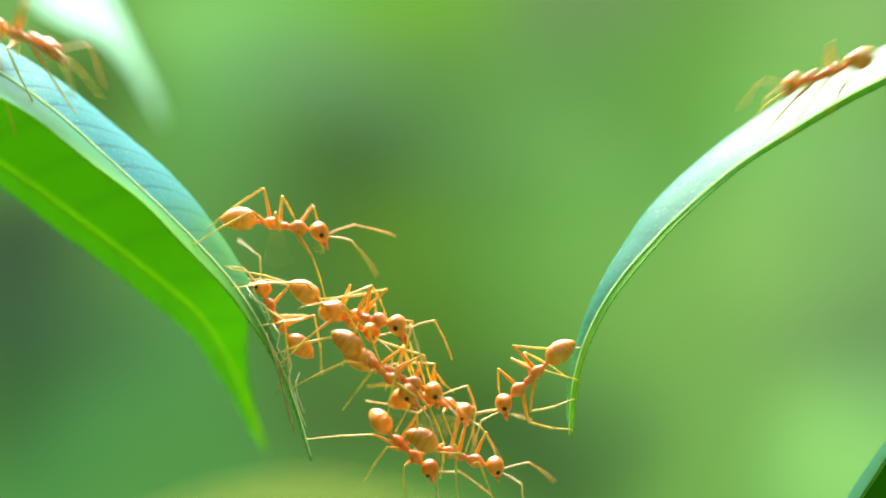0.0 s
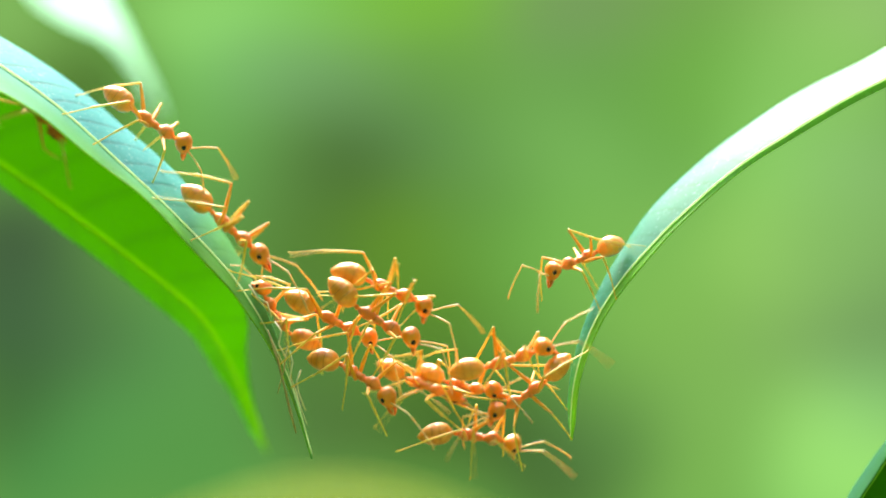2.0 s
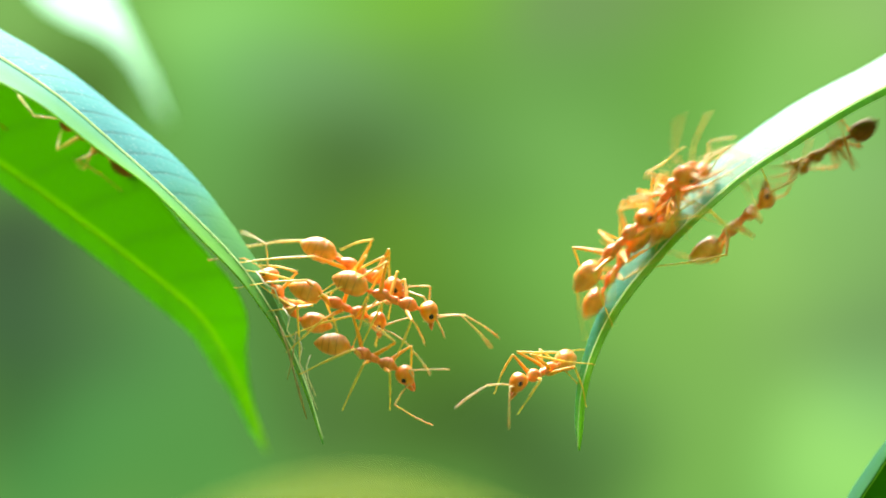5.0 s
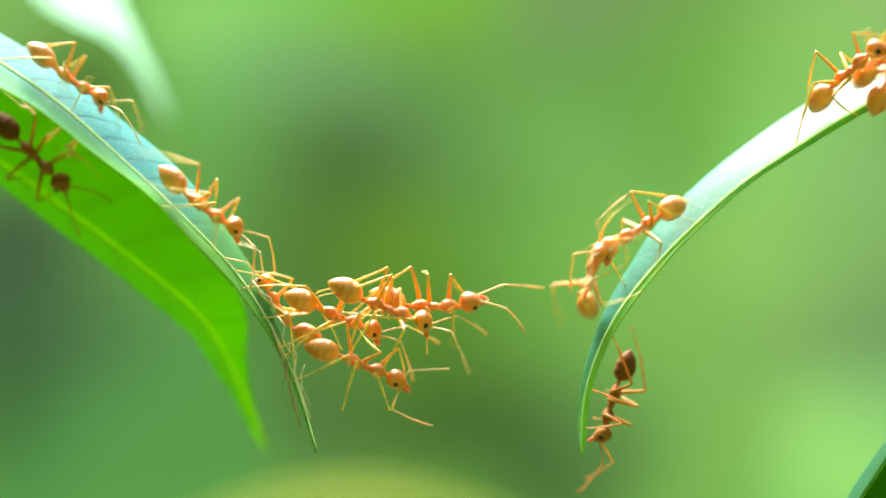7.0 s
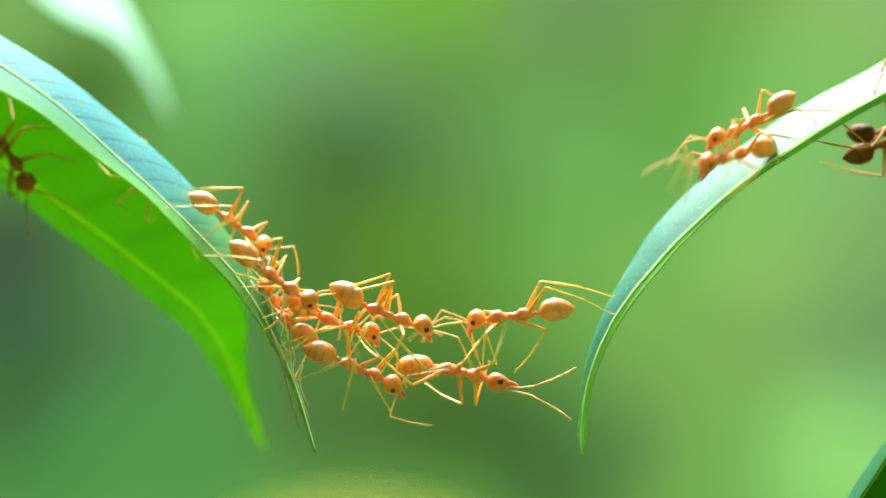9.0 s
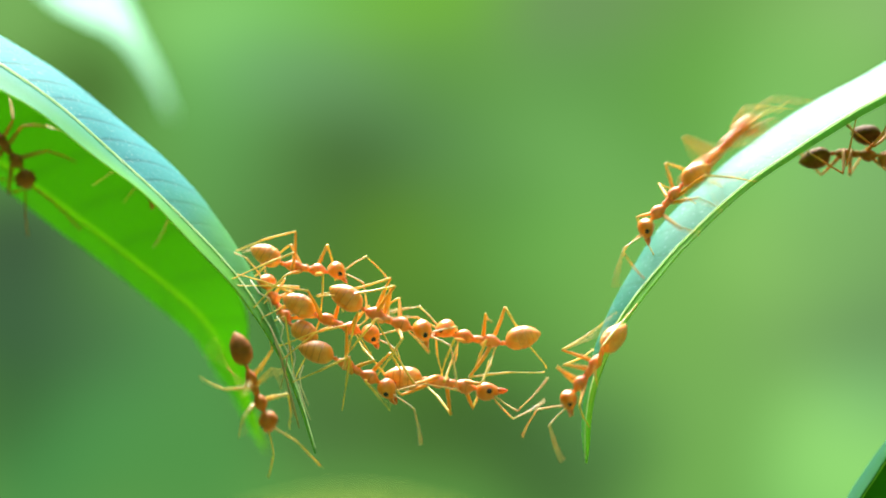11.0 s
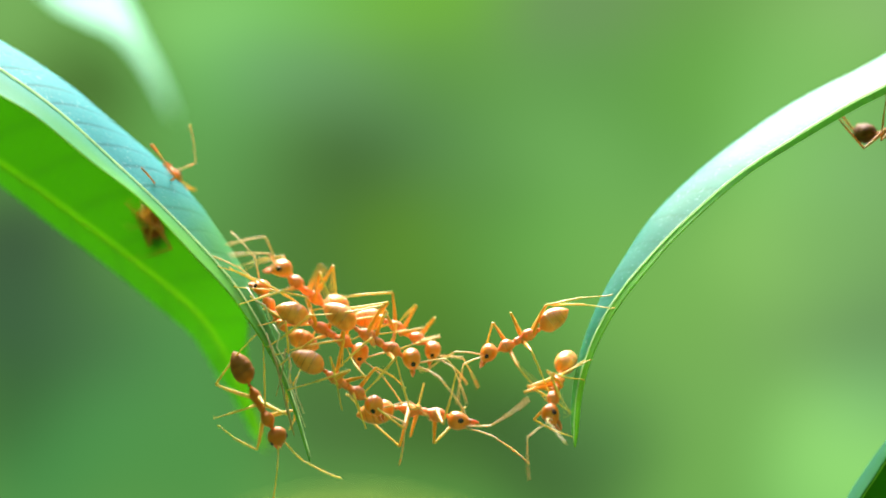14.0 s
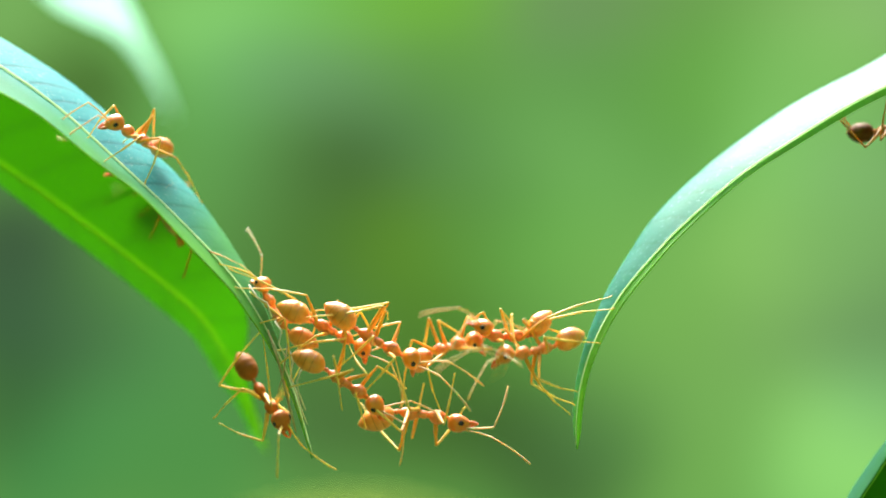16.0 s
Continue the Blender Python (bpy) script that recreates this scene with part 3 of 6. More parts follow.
def ant_template():
    """One ant with all its parts, facing x, back up."""
    root = new("weaver_ant")
    torso = body_of([(-1.62, 0.02, 0.09, 0.1), (-1.4, 0.03, 0.24, 0.27), (-1.05, 0.07, 0.38, 0.43), (-0.7, 0.09, 0.39, 0.44),
                            (-0.36, 0.02, 0.25, 0.27), (-0.12, 0.02, 0.245, 0.27), (0.1, 0.03, 0.25, 0.28), (0.3, 0.0, 0.20, 0.21), (0.45, 0.02, 0.27, 0.29), (0.72, 0.08, 0.43, 0.46),
                            (1.05, 0.09, 0.47, 0.49), (1.35, 0.07, 0.33, 0.35), (1.6, 0.05, 0.13, 0.14), (2.0, 0.03, 0.10, 0.1)])
    for x, y, z in HIPS.values():
        for s in (-1, 1):
            tube([(x + 0.05, 0.08 * s, 0.0), (x + 0.03, 0.2 * s, -0.12), (x, (y + 0.02) * s, z), (x - 0.02, (y + 0.06) * s, z - 0.08)], [0.12, 0.18, 0.15, 0.06], 9, torso)
    part("thorax", torso, AMBER, root)
    part("waist", body_of([(-2.1, 0.08, 0.07, 0.08), (-1.9, 0.06, 0.09, 0.11), (-1.75, 0.06, 0.13, 0.2), (-1.62, 0.04, 0.1, 0.13), (-1.45, 0.03, 0.08, 0.09)], 12), AMBER, root)
    part("abdomen", body_of([(0.056, 0, 0.050, 0.060), (-0.037, 0.0, 0.239, 0.239), (-0.186, 0.02, 0.468, 0.478), (-0.465, 0.04, 0.678, 0.697), (-0.865, 0.05, 0.777, 0.797), (-0.883, 0.05, 0.765, 0.785),
                             (-1.163, 0.05, 0.787, 0.807), (-1.376, 0.04, 0.767, 0.787), (-1.395, 0.04, 0.752, 0.773), (-1.628, 0.02, 0.697, 0.717), (-1.841, 0.0, 0.608, 0.628), (-1.86, 0.0, 0.598, 0.618),
                             (-2.139, -0.03, 0.418, 0.438), (-2.344, -0.06, 0.239, 0.249), (-2.474, -0.08, 0.100, 0.100), (-2.511, -0.09, 0.030, 0.030)], 22), AMBER_REAR, root)
    head = part("head", body_of([(-0.7, 0.0, 0.147, 0.147), (-0.64, 0.0, 0.378, 0.336), (-0.45, 0.01, 0.609, 0.525), (-0.12, 0.02, 0.714, 0.609), (0.18, 0.02, 0.662, 0.567),
                                 (0.45, 0.0, 0.514, 0.441), (0.65, -0.02, 0.378, 0.304), (0.78, -0.04, 0.231, 0.179), (0.86, -0.05, 0.105, 0.084)], 20), AMBER_HEAD, root)
    for s in (-1, 1):
        bm = tube([(0.58, 0.24 * s, -0.06), (0.82, 0.26 * s, -0.09), (1.08, 0.19 * s, -0.13), (1.28, 0.08 * s, -0.17), (1.38, 0.0, -0.2)], [0.14, 0.15, 0.11, 0.06, 0.015], 8)
        part("mandible", bm, JAW, head)
        bm = bmesh.new()
        bmesh.ops.create_uvsphere(bm, u_segments=14, v_segments=8, radius=1)
        for v in bm.verts:
            v.co = Vector((0.06 + v.co.x * 0.21, s * (0.61 + v.co.y * 0.12), 0.2 + v.co.z * 0.185)) * MM
        part("eye", bm, EYE, head, "black bead-like eye")
    for which in ("front", "middle", "hind"):
        a, b = THIGH[which], SHIN[which]
        thigh = tube([(0, 0, 0), (0.1 * a, 0, 0.01), (0.35 * a, 0, 0.05), (0.7 * a, 0, 0.04), (0.95 * a, 0, 0), (a, 0, -0.01)], [0.11, 0.15, 0.145, 0.108, 0.082, 0.085], 9)
        thigh_mesh = None
        for s in (-1, 1):
            if thigh_mesh is None:
                leg = part("leg", thigh, AMBER_LEG, root)
                shin = part("lower_leg", tube([(0, 0, 0), (0.06 * b, 0, 0.03), (0.3 * b, 0, 0.11), (0.52 * b, 0, 0.15), (0.56 * b, 0, 0.14), (0.75 * b, 0, 0.07),
                                               (0.93 * b, 0, -0.02), (0.97 * b, 0, 0.0), (b, 0, 0.04)],
                                              [0.08, 0.074, 0.082, 0.08, 0.05, 0.045, 0.042, 0.062, 0.03], 8), AMBER_SHIN, leg)
                thigh_mesh, shin_mesh = leg.data, shin.data
            else:
                leg = new("leg", thigh_mesh)
                leg.parent = root
                shin = new("lower_leg", shin_mesh)
                shin.parent = leg
    scape_mesh = None
    for s in (-1, 1):
        if scape_mesh is None:
            scape = part("antenna", tube([(0, 0, 0), (0.15, 0, 0.0), (0.95, 0, 0.06), (1.85, 0, 0.02), (2.0, 0, 0)], [0.05, 0.06, 0.055, 0.07, 0.06], 7), AMBER_FEELER, root)
            tip = part("antenna_tip", tube([(0, 0, 0), (0.4, 0, 0.02), (1.4, 0, 0.08), (2.4, 0, 0.05), (2.9, 0, -0.02), (3.05, 0, -0.05)],
                                           [0.05, 0.05, 0.055, 0.07, 0.065, 0.02], 7), AMBER_FEELER, scape)
            scape_mesh, tip_mesh = scape.data, tip.data
        else:
            scape = new("antenna", scape_mesh)
            scape.parent = root
            tip = new("antenna_tip", tip_mesh)
            tip.parent = scape
    tagged(root, "orange weaver ant", "ant", "weaver ants on the bridge")
    return root


template = ant_template()
spare = [template, *(copy_thing(template, Matrix()) for _ in range(21))]


# Cuticles of ants under leaves: shade is put into the amber colour.
DEEP_SHADE = cuticle("ant_deep_shade_cuticle", (0.09, 0.032, 0.008), (0.15, 0.055, 0.013), 0.6, 0.15, (), 0.0, 0.12)
DARK_SHADE = cuticle("ant_dark_shade_cuticle", (0.15, 0.05, 0.009), (0.24, 0.085, 0.014), 0.6, 0.2, (), 0.0, 0.12)
BODY_SHADE = cuticle("ant_body_shade_cuticle", (0.30, 0.10, 0.012), (0.46, 0.17, 0.022), 0.55, 0.3, (), 0.0, 0.2)
LIGHT_SHADE = cuticle("ant_light_shade_cuticle", (0.50, 0.145, 0.014), (0.66, 0.22, 0.024), 0.5, 0.3, (), 0.1, 0.25)
LIGHT_SHADE_REAR = cuticle("ant_light_shade_abdomen_cuticle", (0.29, 0.105, 0.022), (0.40, 0.15, 0.03), 0.6, 0.1, (0.88, 1.4, 1.86, 2.23), 0.0, 0.12, True)
SHADE_LEG = cuticle("ant_shade_leg_cuticle", (0.40, 0.17, 0.02), (0.56, 0.27, 0.04), 0.5, 0.3, (), 0.0, 0.2)


def ant(label, size, tone=None):
    """Another ant of the given size; a tone puts shade into its colours."""
    a = spare.pop()
    a.scale = (size, size, size)
    for o in a.children_recursive if tone else ():
        kind = o.name.split(".")[0]
        if kind not in ("eye", "mandible"):
            o.material_slots[0].link = "OBJECT"
            limb = "leg" in kind or "antenna" in kind
            if tone is LIGHT_SHADE:
                o.material_slots[0].material = AMBER_SHIN if limb else LIGHT_SHADE_REAR if kind == "abdomen" else LIGHT_SHADE
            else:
                o.material_slots[0].material = SHADE_LEG if limb else tone if kind == "abdomen" else BODY_SHADE
    return tagged(a, label)


def leaf_rows():
    a = [
        (0, pose(-0.03153, 0, 0.01348, 0, -0.38)), (0.5, pose(-0.03139, 0, 0.01348, 0, 0.38)), (1, pose(-0.03143, 0, 0.01348, 0, 0.51)),
        (1.5, pose(-0.03135, 0, 0.01360, 0, 0.51)), (2, pose(-0.03128, 0, 0.01380, 0, -0.00)), (2.5, pose(-0.03124, 0, 0.01396, 0, -0.25)),
        (3, pose(-0.03116, 0, 0.01400, 0, -0.13)), (3.5, pose(-0.03125, 0, 0.01408, 0, -1.01)), (4, pose(-0.03114, 0, 0.01436, 0, -1.65)),
        (6.5, pose(-0.03121, 0, 0.01408, 0, -0.63)), (7, pose(-0.03121, 0, 0.01400, 0, -0.51)), (7.5, pose(-0.03129, 0, 0.01396, 0, -0.51)),
        (8, pose(-0.03133, 0, 0.01396, 0, -0.63)), (8.5, pose(-0.03129, 0, 0.01392, 0, -0.38)), (9, pose(-0.03137, 0, 0.01392, 0, -0.63)),
        (11.5, pose(-0.03133, 0, 0.01392, 0, -0.63)), (12, pose(-0.03132, 0, 0.01384, 0, -0.25)), (12.5, pose(-0.03136, 0, 0.01372, 0, -0.25)),
        (13, pose(-0.03132, 0, 0.01364, 0, 0.13)), (13.5, pose(-0.03140, 0, 0.01360, 0, -0.00)), (14, pose(-0.03140, 0, 0.01360, 0, -0.00)),
        (14.5, pose(-0.03136, 0, 0.01360, 0, -0.00)), (15, pose(-0.03144, 0, 0.01364, 0, -0.13)), (15.5, pose(-0.03128, 0, 0.01372, 0, -0.00)),
        (16, pose(-0.03132, 0, 0.01376, 0, -0.13))]
    b = [
        (0, pose(0.03129, 0, 0.01440, 0, 0.84)), (0.5, pose(0.03129, 0, 0.01440, 0, 0.84)), (1, pose(0.03127, 0, 0.01432, 0, 0.65)),
        (1.5, pose(0.03127, 0, 0.01436, 0, 0.63)), (2, pose(0.03137, 0, 0.01428, 0, 0.84)), (2.5, pose(0.03126, 0, 0.01428, 0, 0.53)),
        (3, pose(0.03150, 0, 0.01416, 0, 1.26)), (3.5, pose(0.03156, 0, 0.01404, 0, 0.74)), (4, pose(0.03144, 0, 0.01416, 0, 0.74)),
        (6.5, pose(0.03182, 0, 0.01328, 0, -0.95)), (7, pose(0.03177, 0, 0.01344, 0, 0.11)), (7.5, pose(0.03174, 0, 0.01352, 0, 0.53)),
        (8, pose(0.03151, 0, 0.01360, 0, -0.11)), (8.5, pose(0.03161, 0, 0.01356, 0, 0.11)), (9, pose(0.03162, 0, 0.01348, 0, -0.21)),
        (11.5, pose(0.03159, 0, 0.01332, 0, -0.84)), (12, pose(0.03143, 0, 0.01348, 0, -0.84)), (12.5, pose(0.03129, 0, 0.01372, 0, -0.63)),
        (13, pose(0.03142, 0, 0.01380, 0, 0.21)), (13.5, pose(0.03140, 0, 0.01380, 0, -0.00)), (14, pose(0.03151, 0, 0.01388, 0, 0.63)),
        (14.5, pose(0.03151, 0, 0.01388, 0, 0.63)), (15, pose(0.03151, 0, 0.01388, 0, 0.63)), (15.5, pose(0.03159, 0, 0.01388, 0, 0.63)),
        (16, pose(0.03157, 0, 0.01384, 0, 0.42))]
    return a, b


SWAYS = leaf_rows()


def leaf_pose(which, t):
    """Where a leaf hangs at a time."""
    if which == 2:
        return Matrix.Translation(under_leaf.location)
    rows = SWAYS[which]
    k = max(i for i, r in enumerate(rows) if r[0] <= t + 1e-6)
    if k == len(rows) - 1:
        return rows[k][1]
    f = (t - rows[k][0]) / (rows[k + 1][0] - rows[k][0])
    return rows[k][1].lerp(rows[k + 1][1], f)


left_leaf_home = Vector((-0.0314, 0, 0.0136))
TROOP = []
TREES = (left_tree, right_tree, under_tree)
STEP = 0.1
COUNT = 161
LEAF_POSES = [[leaf_pose(w, i * STEP) for i in range(COUNT)] for w in range(3)]
LEAF_BACK = [[m.inverted() for m in row] for row in LEAF_POSES]


def foothold(p, i, reach, hip, far, me):
    """The nearest spot on a leaf within reach of p and of the hip, or else on another ant's body, as (leaf or ant, place in its space); or the free spot."""
    best = None
    for w, tree in enumerate(TREES):
        spot, n, _, d = tree.find_nearest(LEAF_BACK[w][i] @ p, reach)
        if spot is not None and (LEAF_POSES[w][i] @ spot - hip).length < far and (best is None or d < best[0]):
            best = (d, w, spot)
    if best:
        return best[1], best[2]
    for k, other in enumerate(TROOP):
        if other["ant"] is me or (other["poses"][i].translation - p).length > 0.006:
            continue
        size = other["ant"].scale.x
        at = (other["poses"][i].inverted() @ p) / MM / size
        hang = (other["poses"][i].inverted() @ hip) / MM / size
        line = Vector((min(max(at.x, -1.5), 1.3), 0, 0.08))
        out = hang - line
        out.x = 0
        out = out.normalized() if out.length > 0.1 else Vector((0, 0, 1))
        spot = (line + out * 0.34) * size * MM
        place = other["poses"][i] @ spot
        d, gap = (place - p).length, (place - hip).length
        if d < 0.0034 and 0.0013 < gap < far and (best is None or d < best[0]):
            best = (d, 10 + k, spot)
    return (best[1], best[2]) if best else (None, p)


def held(spot, i):
    if spot[0] is None:
        return spot[1]
    return (TROOP[spot[0] - 10]["poses"][i] if spot[0] >= 10 else LEAF_POSES[spot[0]][i]) @ spot[1]


def into(holder, i):
    """The way back into the space of a leaf or ant that a foot holds."""
    return (TROOP[holder - 10]["poses"][i] if holder >= 10 else LEAF_POSES[holder][i]).inverted()


def axes(x, z):
    """A turn whose x axis is x and whose z axis lies near z."""
    x = x.normalized()
    y = z.cross(x).normalized()
    return Matrix((x, y, x.cross(y))).transposed()


def bend(hip, foot, a, b, pole):
    """Two-bone bend in the ant's space, in millimetres: poses of thigh and shin."""
    to = foot - hip
    d = min(max(to.length, abs(a - b) + 0.15), (a + b) * 0.985)
    u = to.normalized()
    v = pole - u * pole.dot(u)
    v = v.normalized() if v.length > 1e-4 else Vector((0, 0, 1))
    along = (a * a - b * b + d * d) / (2 * d)
    off = math.sqrt(max(a * a - along * along, 0))
    knee = hip + u * along + v * off
    end = hip + u * d
    turn = axes(knee - hip, v)
    thigh = Matrix.Translation(hip * MM) @ turn.to_4x4()
    way = turn.transposed() @ (end - knee)
    shin = Matrix.Translation((a * MM, 0, 0)) @ axes(way, Vector((way.z, 0, -way.x)) * -1).to_4x4()
    return thigh, shin


def sparse(rows, slack):
    """Leave out rows between which nothing moves."""
    kept, last = [rows[0]], 0
    for k in range(1, len(rows)):
        gap = max(abs(x - y) for p, q in zip(rows[k][1], kept[-1][1]) for x, y in zip(p, q))
        trans = (rows[k][1].translation - kept[-1][1].translation).length / MM * 0.05
        if gap > slack or trans > slack or k == len(rows) - 1:
            if k - 1 > last:
                kept.append(rows[k - 1])
            kept.append(rows[k])
            last = k
    return kept


def crawl(a, *rows, holds=(), reach=(), nod=None):
    """Take down an ant's way from rows of seconds, abdomen, thorax, head (x, y, z, millimetres) and roll: 0 lays its back to the
    left of its way, 90 towards the viewer, 180 to the right. holds: feet (0 to 5: front, middle, hind pairs) that grip the left
    leaf or hang at a fixed place of its space. reach: limb (6 and 7 are the feelers), from and to which second, the place it
    stretches to, and the way its knee points. nod: how far the head is bowed, in degrees."""
    times = np.arange(COUNT) * STEP
    ts = [r[0] for r in rows]
    flat = np.array([[*r[1], *r[2], *r[3], r[4]] for r in rows])
    path = np.stack([smooth_line(ts, flat[:, k], times) for k in range(10)], 1)
    poses = []
    for g in path:
        rear, mid, front, roll = Vector(g[0:3]), Vector(g[3:6]), Vector(g[6:9]), radians(g[9])
        way = ((mid - rear).normalized() * 0.45 + (front - mid).normalized() * 0.55).normalized()
        left = Vector((-way.z, 0, way.x))
        left = left.normalized() if left.length > 0.05 else Vector((0, 0, 1))
        up = left * math.cos(roll) + Vector((0, -1, 0)) * math.sin(roll)
        poses.append(Matrix.Translation(mid * MM) @ axes(way, up).to_4x4())
    TROOP.append({"ant": a, "path": path, "poses": poses, "holds": holds, "reach": reach, "nod": nod})


def stretched(reach, k, t):
    """Where a limb is told to stretch to at a time, with how firmly and the knee's way. Orders that follow each other glide over."""
    mine = [r for r in reach if r[0] == k]
    for limb, start, end, place, knee in mine:
        if start <= t <= end:
            place, knee = Vector(place), Vector(knee)
            before = any(abs(r[2] - start) < 0.01 for r in mine)
            after = [r for r in mine if abs(r[1] - end) < 0.01]
            firm = min(1, (t - start) / 0.2 if start > 0 and not before else 1, (end - t) / 0.2 if end < 16 and not after else 1)
            if after:
                over = max(0.0, 1 - (end - t) / 0.5)
                over = over * over * (3 - 2 * over)
                place, knee = place.lerp(Vector(after[0][3]), over), knee.lerp(Vector(after[0][4]), over)
            return place * MM, firm, knee
    return None


def march(a, path, poses, holds, reach, nod):
    """Key an ant and its limbs. Feet hold their spots and step when the body has moved on."""
    rng = random.Random(sum(map(ord, a["label"])))
    size = a.scale.x
    times = np.arange(COUNT) * STEP
    walk(a, sparse(list(zip(times, poses)), 0.004))
    kids = [o for o in a.children]
    kind = lambda word: [o for o in kids if o.name.split(".")[0] == word]
    back_to = [(m @ Matrix.Scale(size, 4)).inverted() for m in poses]
    # abdomen and head
    rear_rows, head_rows = [], []
    tilt = rng.uniform(40, 58)
    tilt = tilt if nod is None else nod
    for i, g in enumerate(path):
        r = (back_to[i] @ (Vector(g[0:3]) * MM)) / MM - WAIST
        r.x = min(r.x, -0.5)
        rear_rows.append((times[i], Matrix.Translation(WAIST * MM) @ axes(-r, Vector((0, 0, 1))).to_4x4()))
        h = (back_to[i] @ (Vector(g[6:9]) * MM)) / MM - NECK
        h.x = max(h.x, 0.35)
        h.normalize()
        droop = tilt + 5 * math.sin(times[i] * 2.1 + size * 40)
        head_rows.append((times[i], Matrix.Translation((NECK + h * 0.78) * MM) @ axes(h, Vector((0, 0, 1))).to_4x4() @ pose(0, 0, 0, 0, droop, 0)))
    walk(kind("abdomen")[0], sparse(rear_rows, 0.01))
    walk(kind("head")[0], sparse(head_rows, 0.02))
    # feelers
    for s, feeler in zip((-1, 1), kind("antenna")):
        p1, p2, p3, f1, f2 = [rng.uniform(0, 6.28) for _ in range(3)] + [rng.uniform(4, 7), rng.uniform(7, 13)]
        lift = rng.uniform(0.1, 0.6)
        base, tip = [], []
        for i, t in enumerate(times):
            root = head_rows[i][1] @ (Vector((0.45, 0.2 * s, 0.33)) * MM)
            sway = math.sin(t * f1 + p1) * 0.6 + math.sin(t * f2 + p2) * 0.4
            up = lift + 0.28 * sway
            way = Vector((0.85, s * (0.45 + 0.2 * math.sin(t * f1 * 0.7 + p3)), up))
            droop = 58 + 26 * math.sin(t * f2 * 0.8 + p3) + 8 * sway
            aim = stretched(reach, 6 if s < 0 else 7, t)
            upper = Matrix.Translation(root) @ axes(way, Vector((0, 0, 1))).to_4x4()
            outer = pose(1.98 * MM, 0, 0, 0, droop, -8 * s)
            if aim:
                high, low = bend(root / MM, (back_to[i] @ aim[0]) / MM, 1.98, 3.05, back_to[i].to_3x3() @ aim[2])
                upper, outer = upper.lerp(high, aim[1]), outer.lerp(low, aim[1])
            base.append((t, upper))
            tip.append((t, outer))
        walk(feeler, sparse(base, 0.05))
        walk(feeler.children[0], sparse(tip, 0.05))
    # legs
    legs = kind("leg")
    for k, leg in enumerate(legs):
        which, s = ("front", "middle", "hind")[k // 2], (-1, 1)[k % 2]
        hip, stand = Vector(HIPS[which]), Vector(STAND[which])
        hip.y, stand.y = hip.y * s, stand.y * s
        stand += Vector((rng.uniform(-0.5, 0.5), rng.uniform(-0.3, 0.5) * s, rng.uniform(-0.4, 0.2)))
        pole = Vector(((0.3, -0.1, -0.5)[k // 2], 0.85 * s, (0.75, 0.75, 1.0)[k // 2]))
        length = THIGH[which] + SHIN[which]
        stride = 1.5 + 0.5 * ((k // 2 + k) % 2) + rng.uniform(-0.2, 0.2)
        spot = goal = None
        grip = [Vector(p) * MM for f, p in holds if f == k]
        upper_rows, lower_rows = [], []
        for i, t in enumerate(times):
            m = poses[i] @ Matrix.Scale(size, 4)
            want = m @ (stand * MM)
            if grip:
                place = LEAF_POSES[0][i] @ (grip[0] - left_leaf_home)
                if (m @ (hip * MM) - place).length / MM / size < length * 0.985:
                    spot = (None, place)
                    want, goal = place, (None, place)
            told = stretched(reach, k, t)
            now = held(spot, i) if spot else None
            away = (m @ (hip * MM) - now).length / MM / size if spot else 99
            if spot is None or (held(goal, i) - want).length / MM > stride * 1.25 or away > length * 0.97 or away < 1.3:
                j = min(i + 2, COUNT - 1)
                ahead = poses[j] @ Matrix.Scale(size, 4) @ (stand * MM)
                aim = want.lerp(ahead, 0.8)
                spot = foothold(aim, i, (0.003, 0.0036, 0.0036)[k // 2], m @ (hip * MM), length * 0.93 * size * MM, a)
                goal = (None, aim) if spot[0] is None else (spot[0], into(spot[0], i) @ aim)
                now = held(spot, i)
            foot = (back_to[i] @ now) / MM
            knee = pole
            if told:
                foot = foot.lerp((back_to[i] @ told[0]) / MM, told[1])
                knee = pole.normalized().lerp((back_to[i].to_3x3() @ told[2]).normalized(), told[1])
            th, sh = bend(hip, foot, THIGH[which], SHIN[which], knee)
            upper_rows.append((t, th))
            lower_rows.append((t, sh))
        walk(leg, sparse(upper_rows, 0.03))
        walk(leg.children[0], sparse(lower_rows, 0.03))


def settle(ob):
    """The yellowish leaf swings aside and sinks a little."""
    x, y, z = ob.location
    rows = ((0.0, -16.0, -0.6), (2.0, -7.0, 0.2), (4.0, 0.0, 0.6), (7.0, 0.0, 0.4), (9.0, 0.0, -3.7), (12.5, 0.0, -6.4), (16.0, 0.0, -5.9))
    walk(ob, [(t, pose(x + a * MM, y, z + d * MM)) for t, a, d in rows])


def drift(ob):
    """The far leaf swings very slowly."""
    x, y, z = ob.location
    walk(ob, [(0.0, pose(x, y, z)), (7.0, pose(x + 0.0006, y, z + 0.0003)), (12.5, pose(x + 0.0011, y, z + 0.0007)), (16.0, pose(x + 0.0011, y, z + 0.0007))])


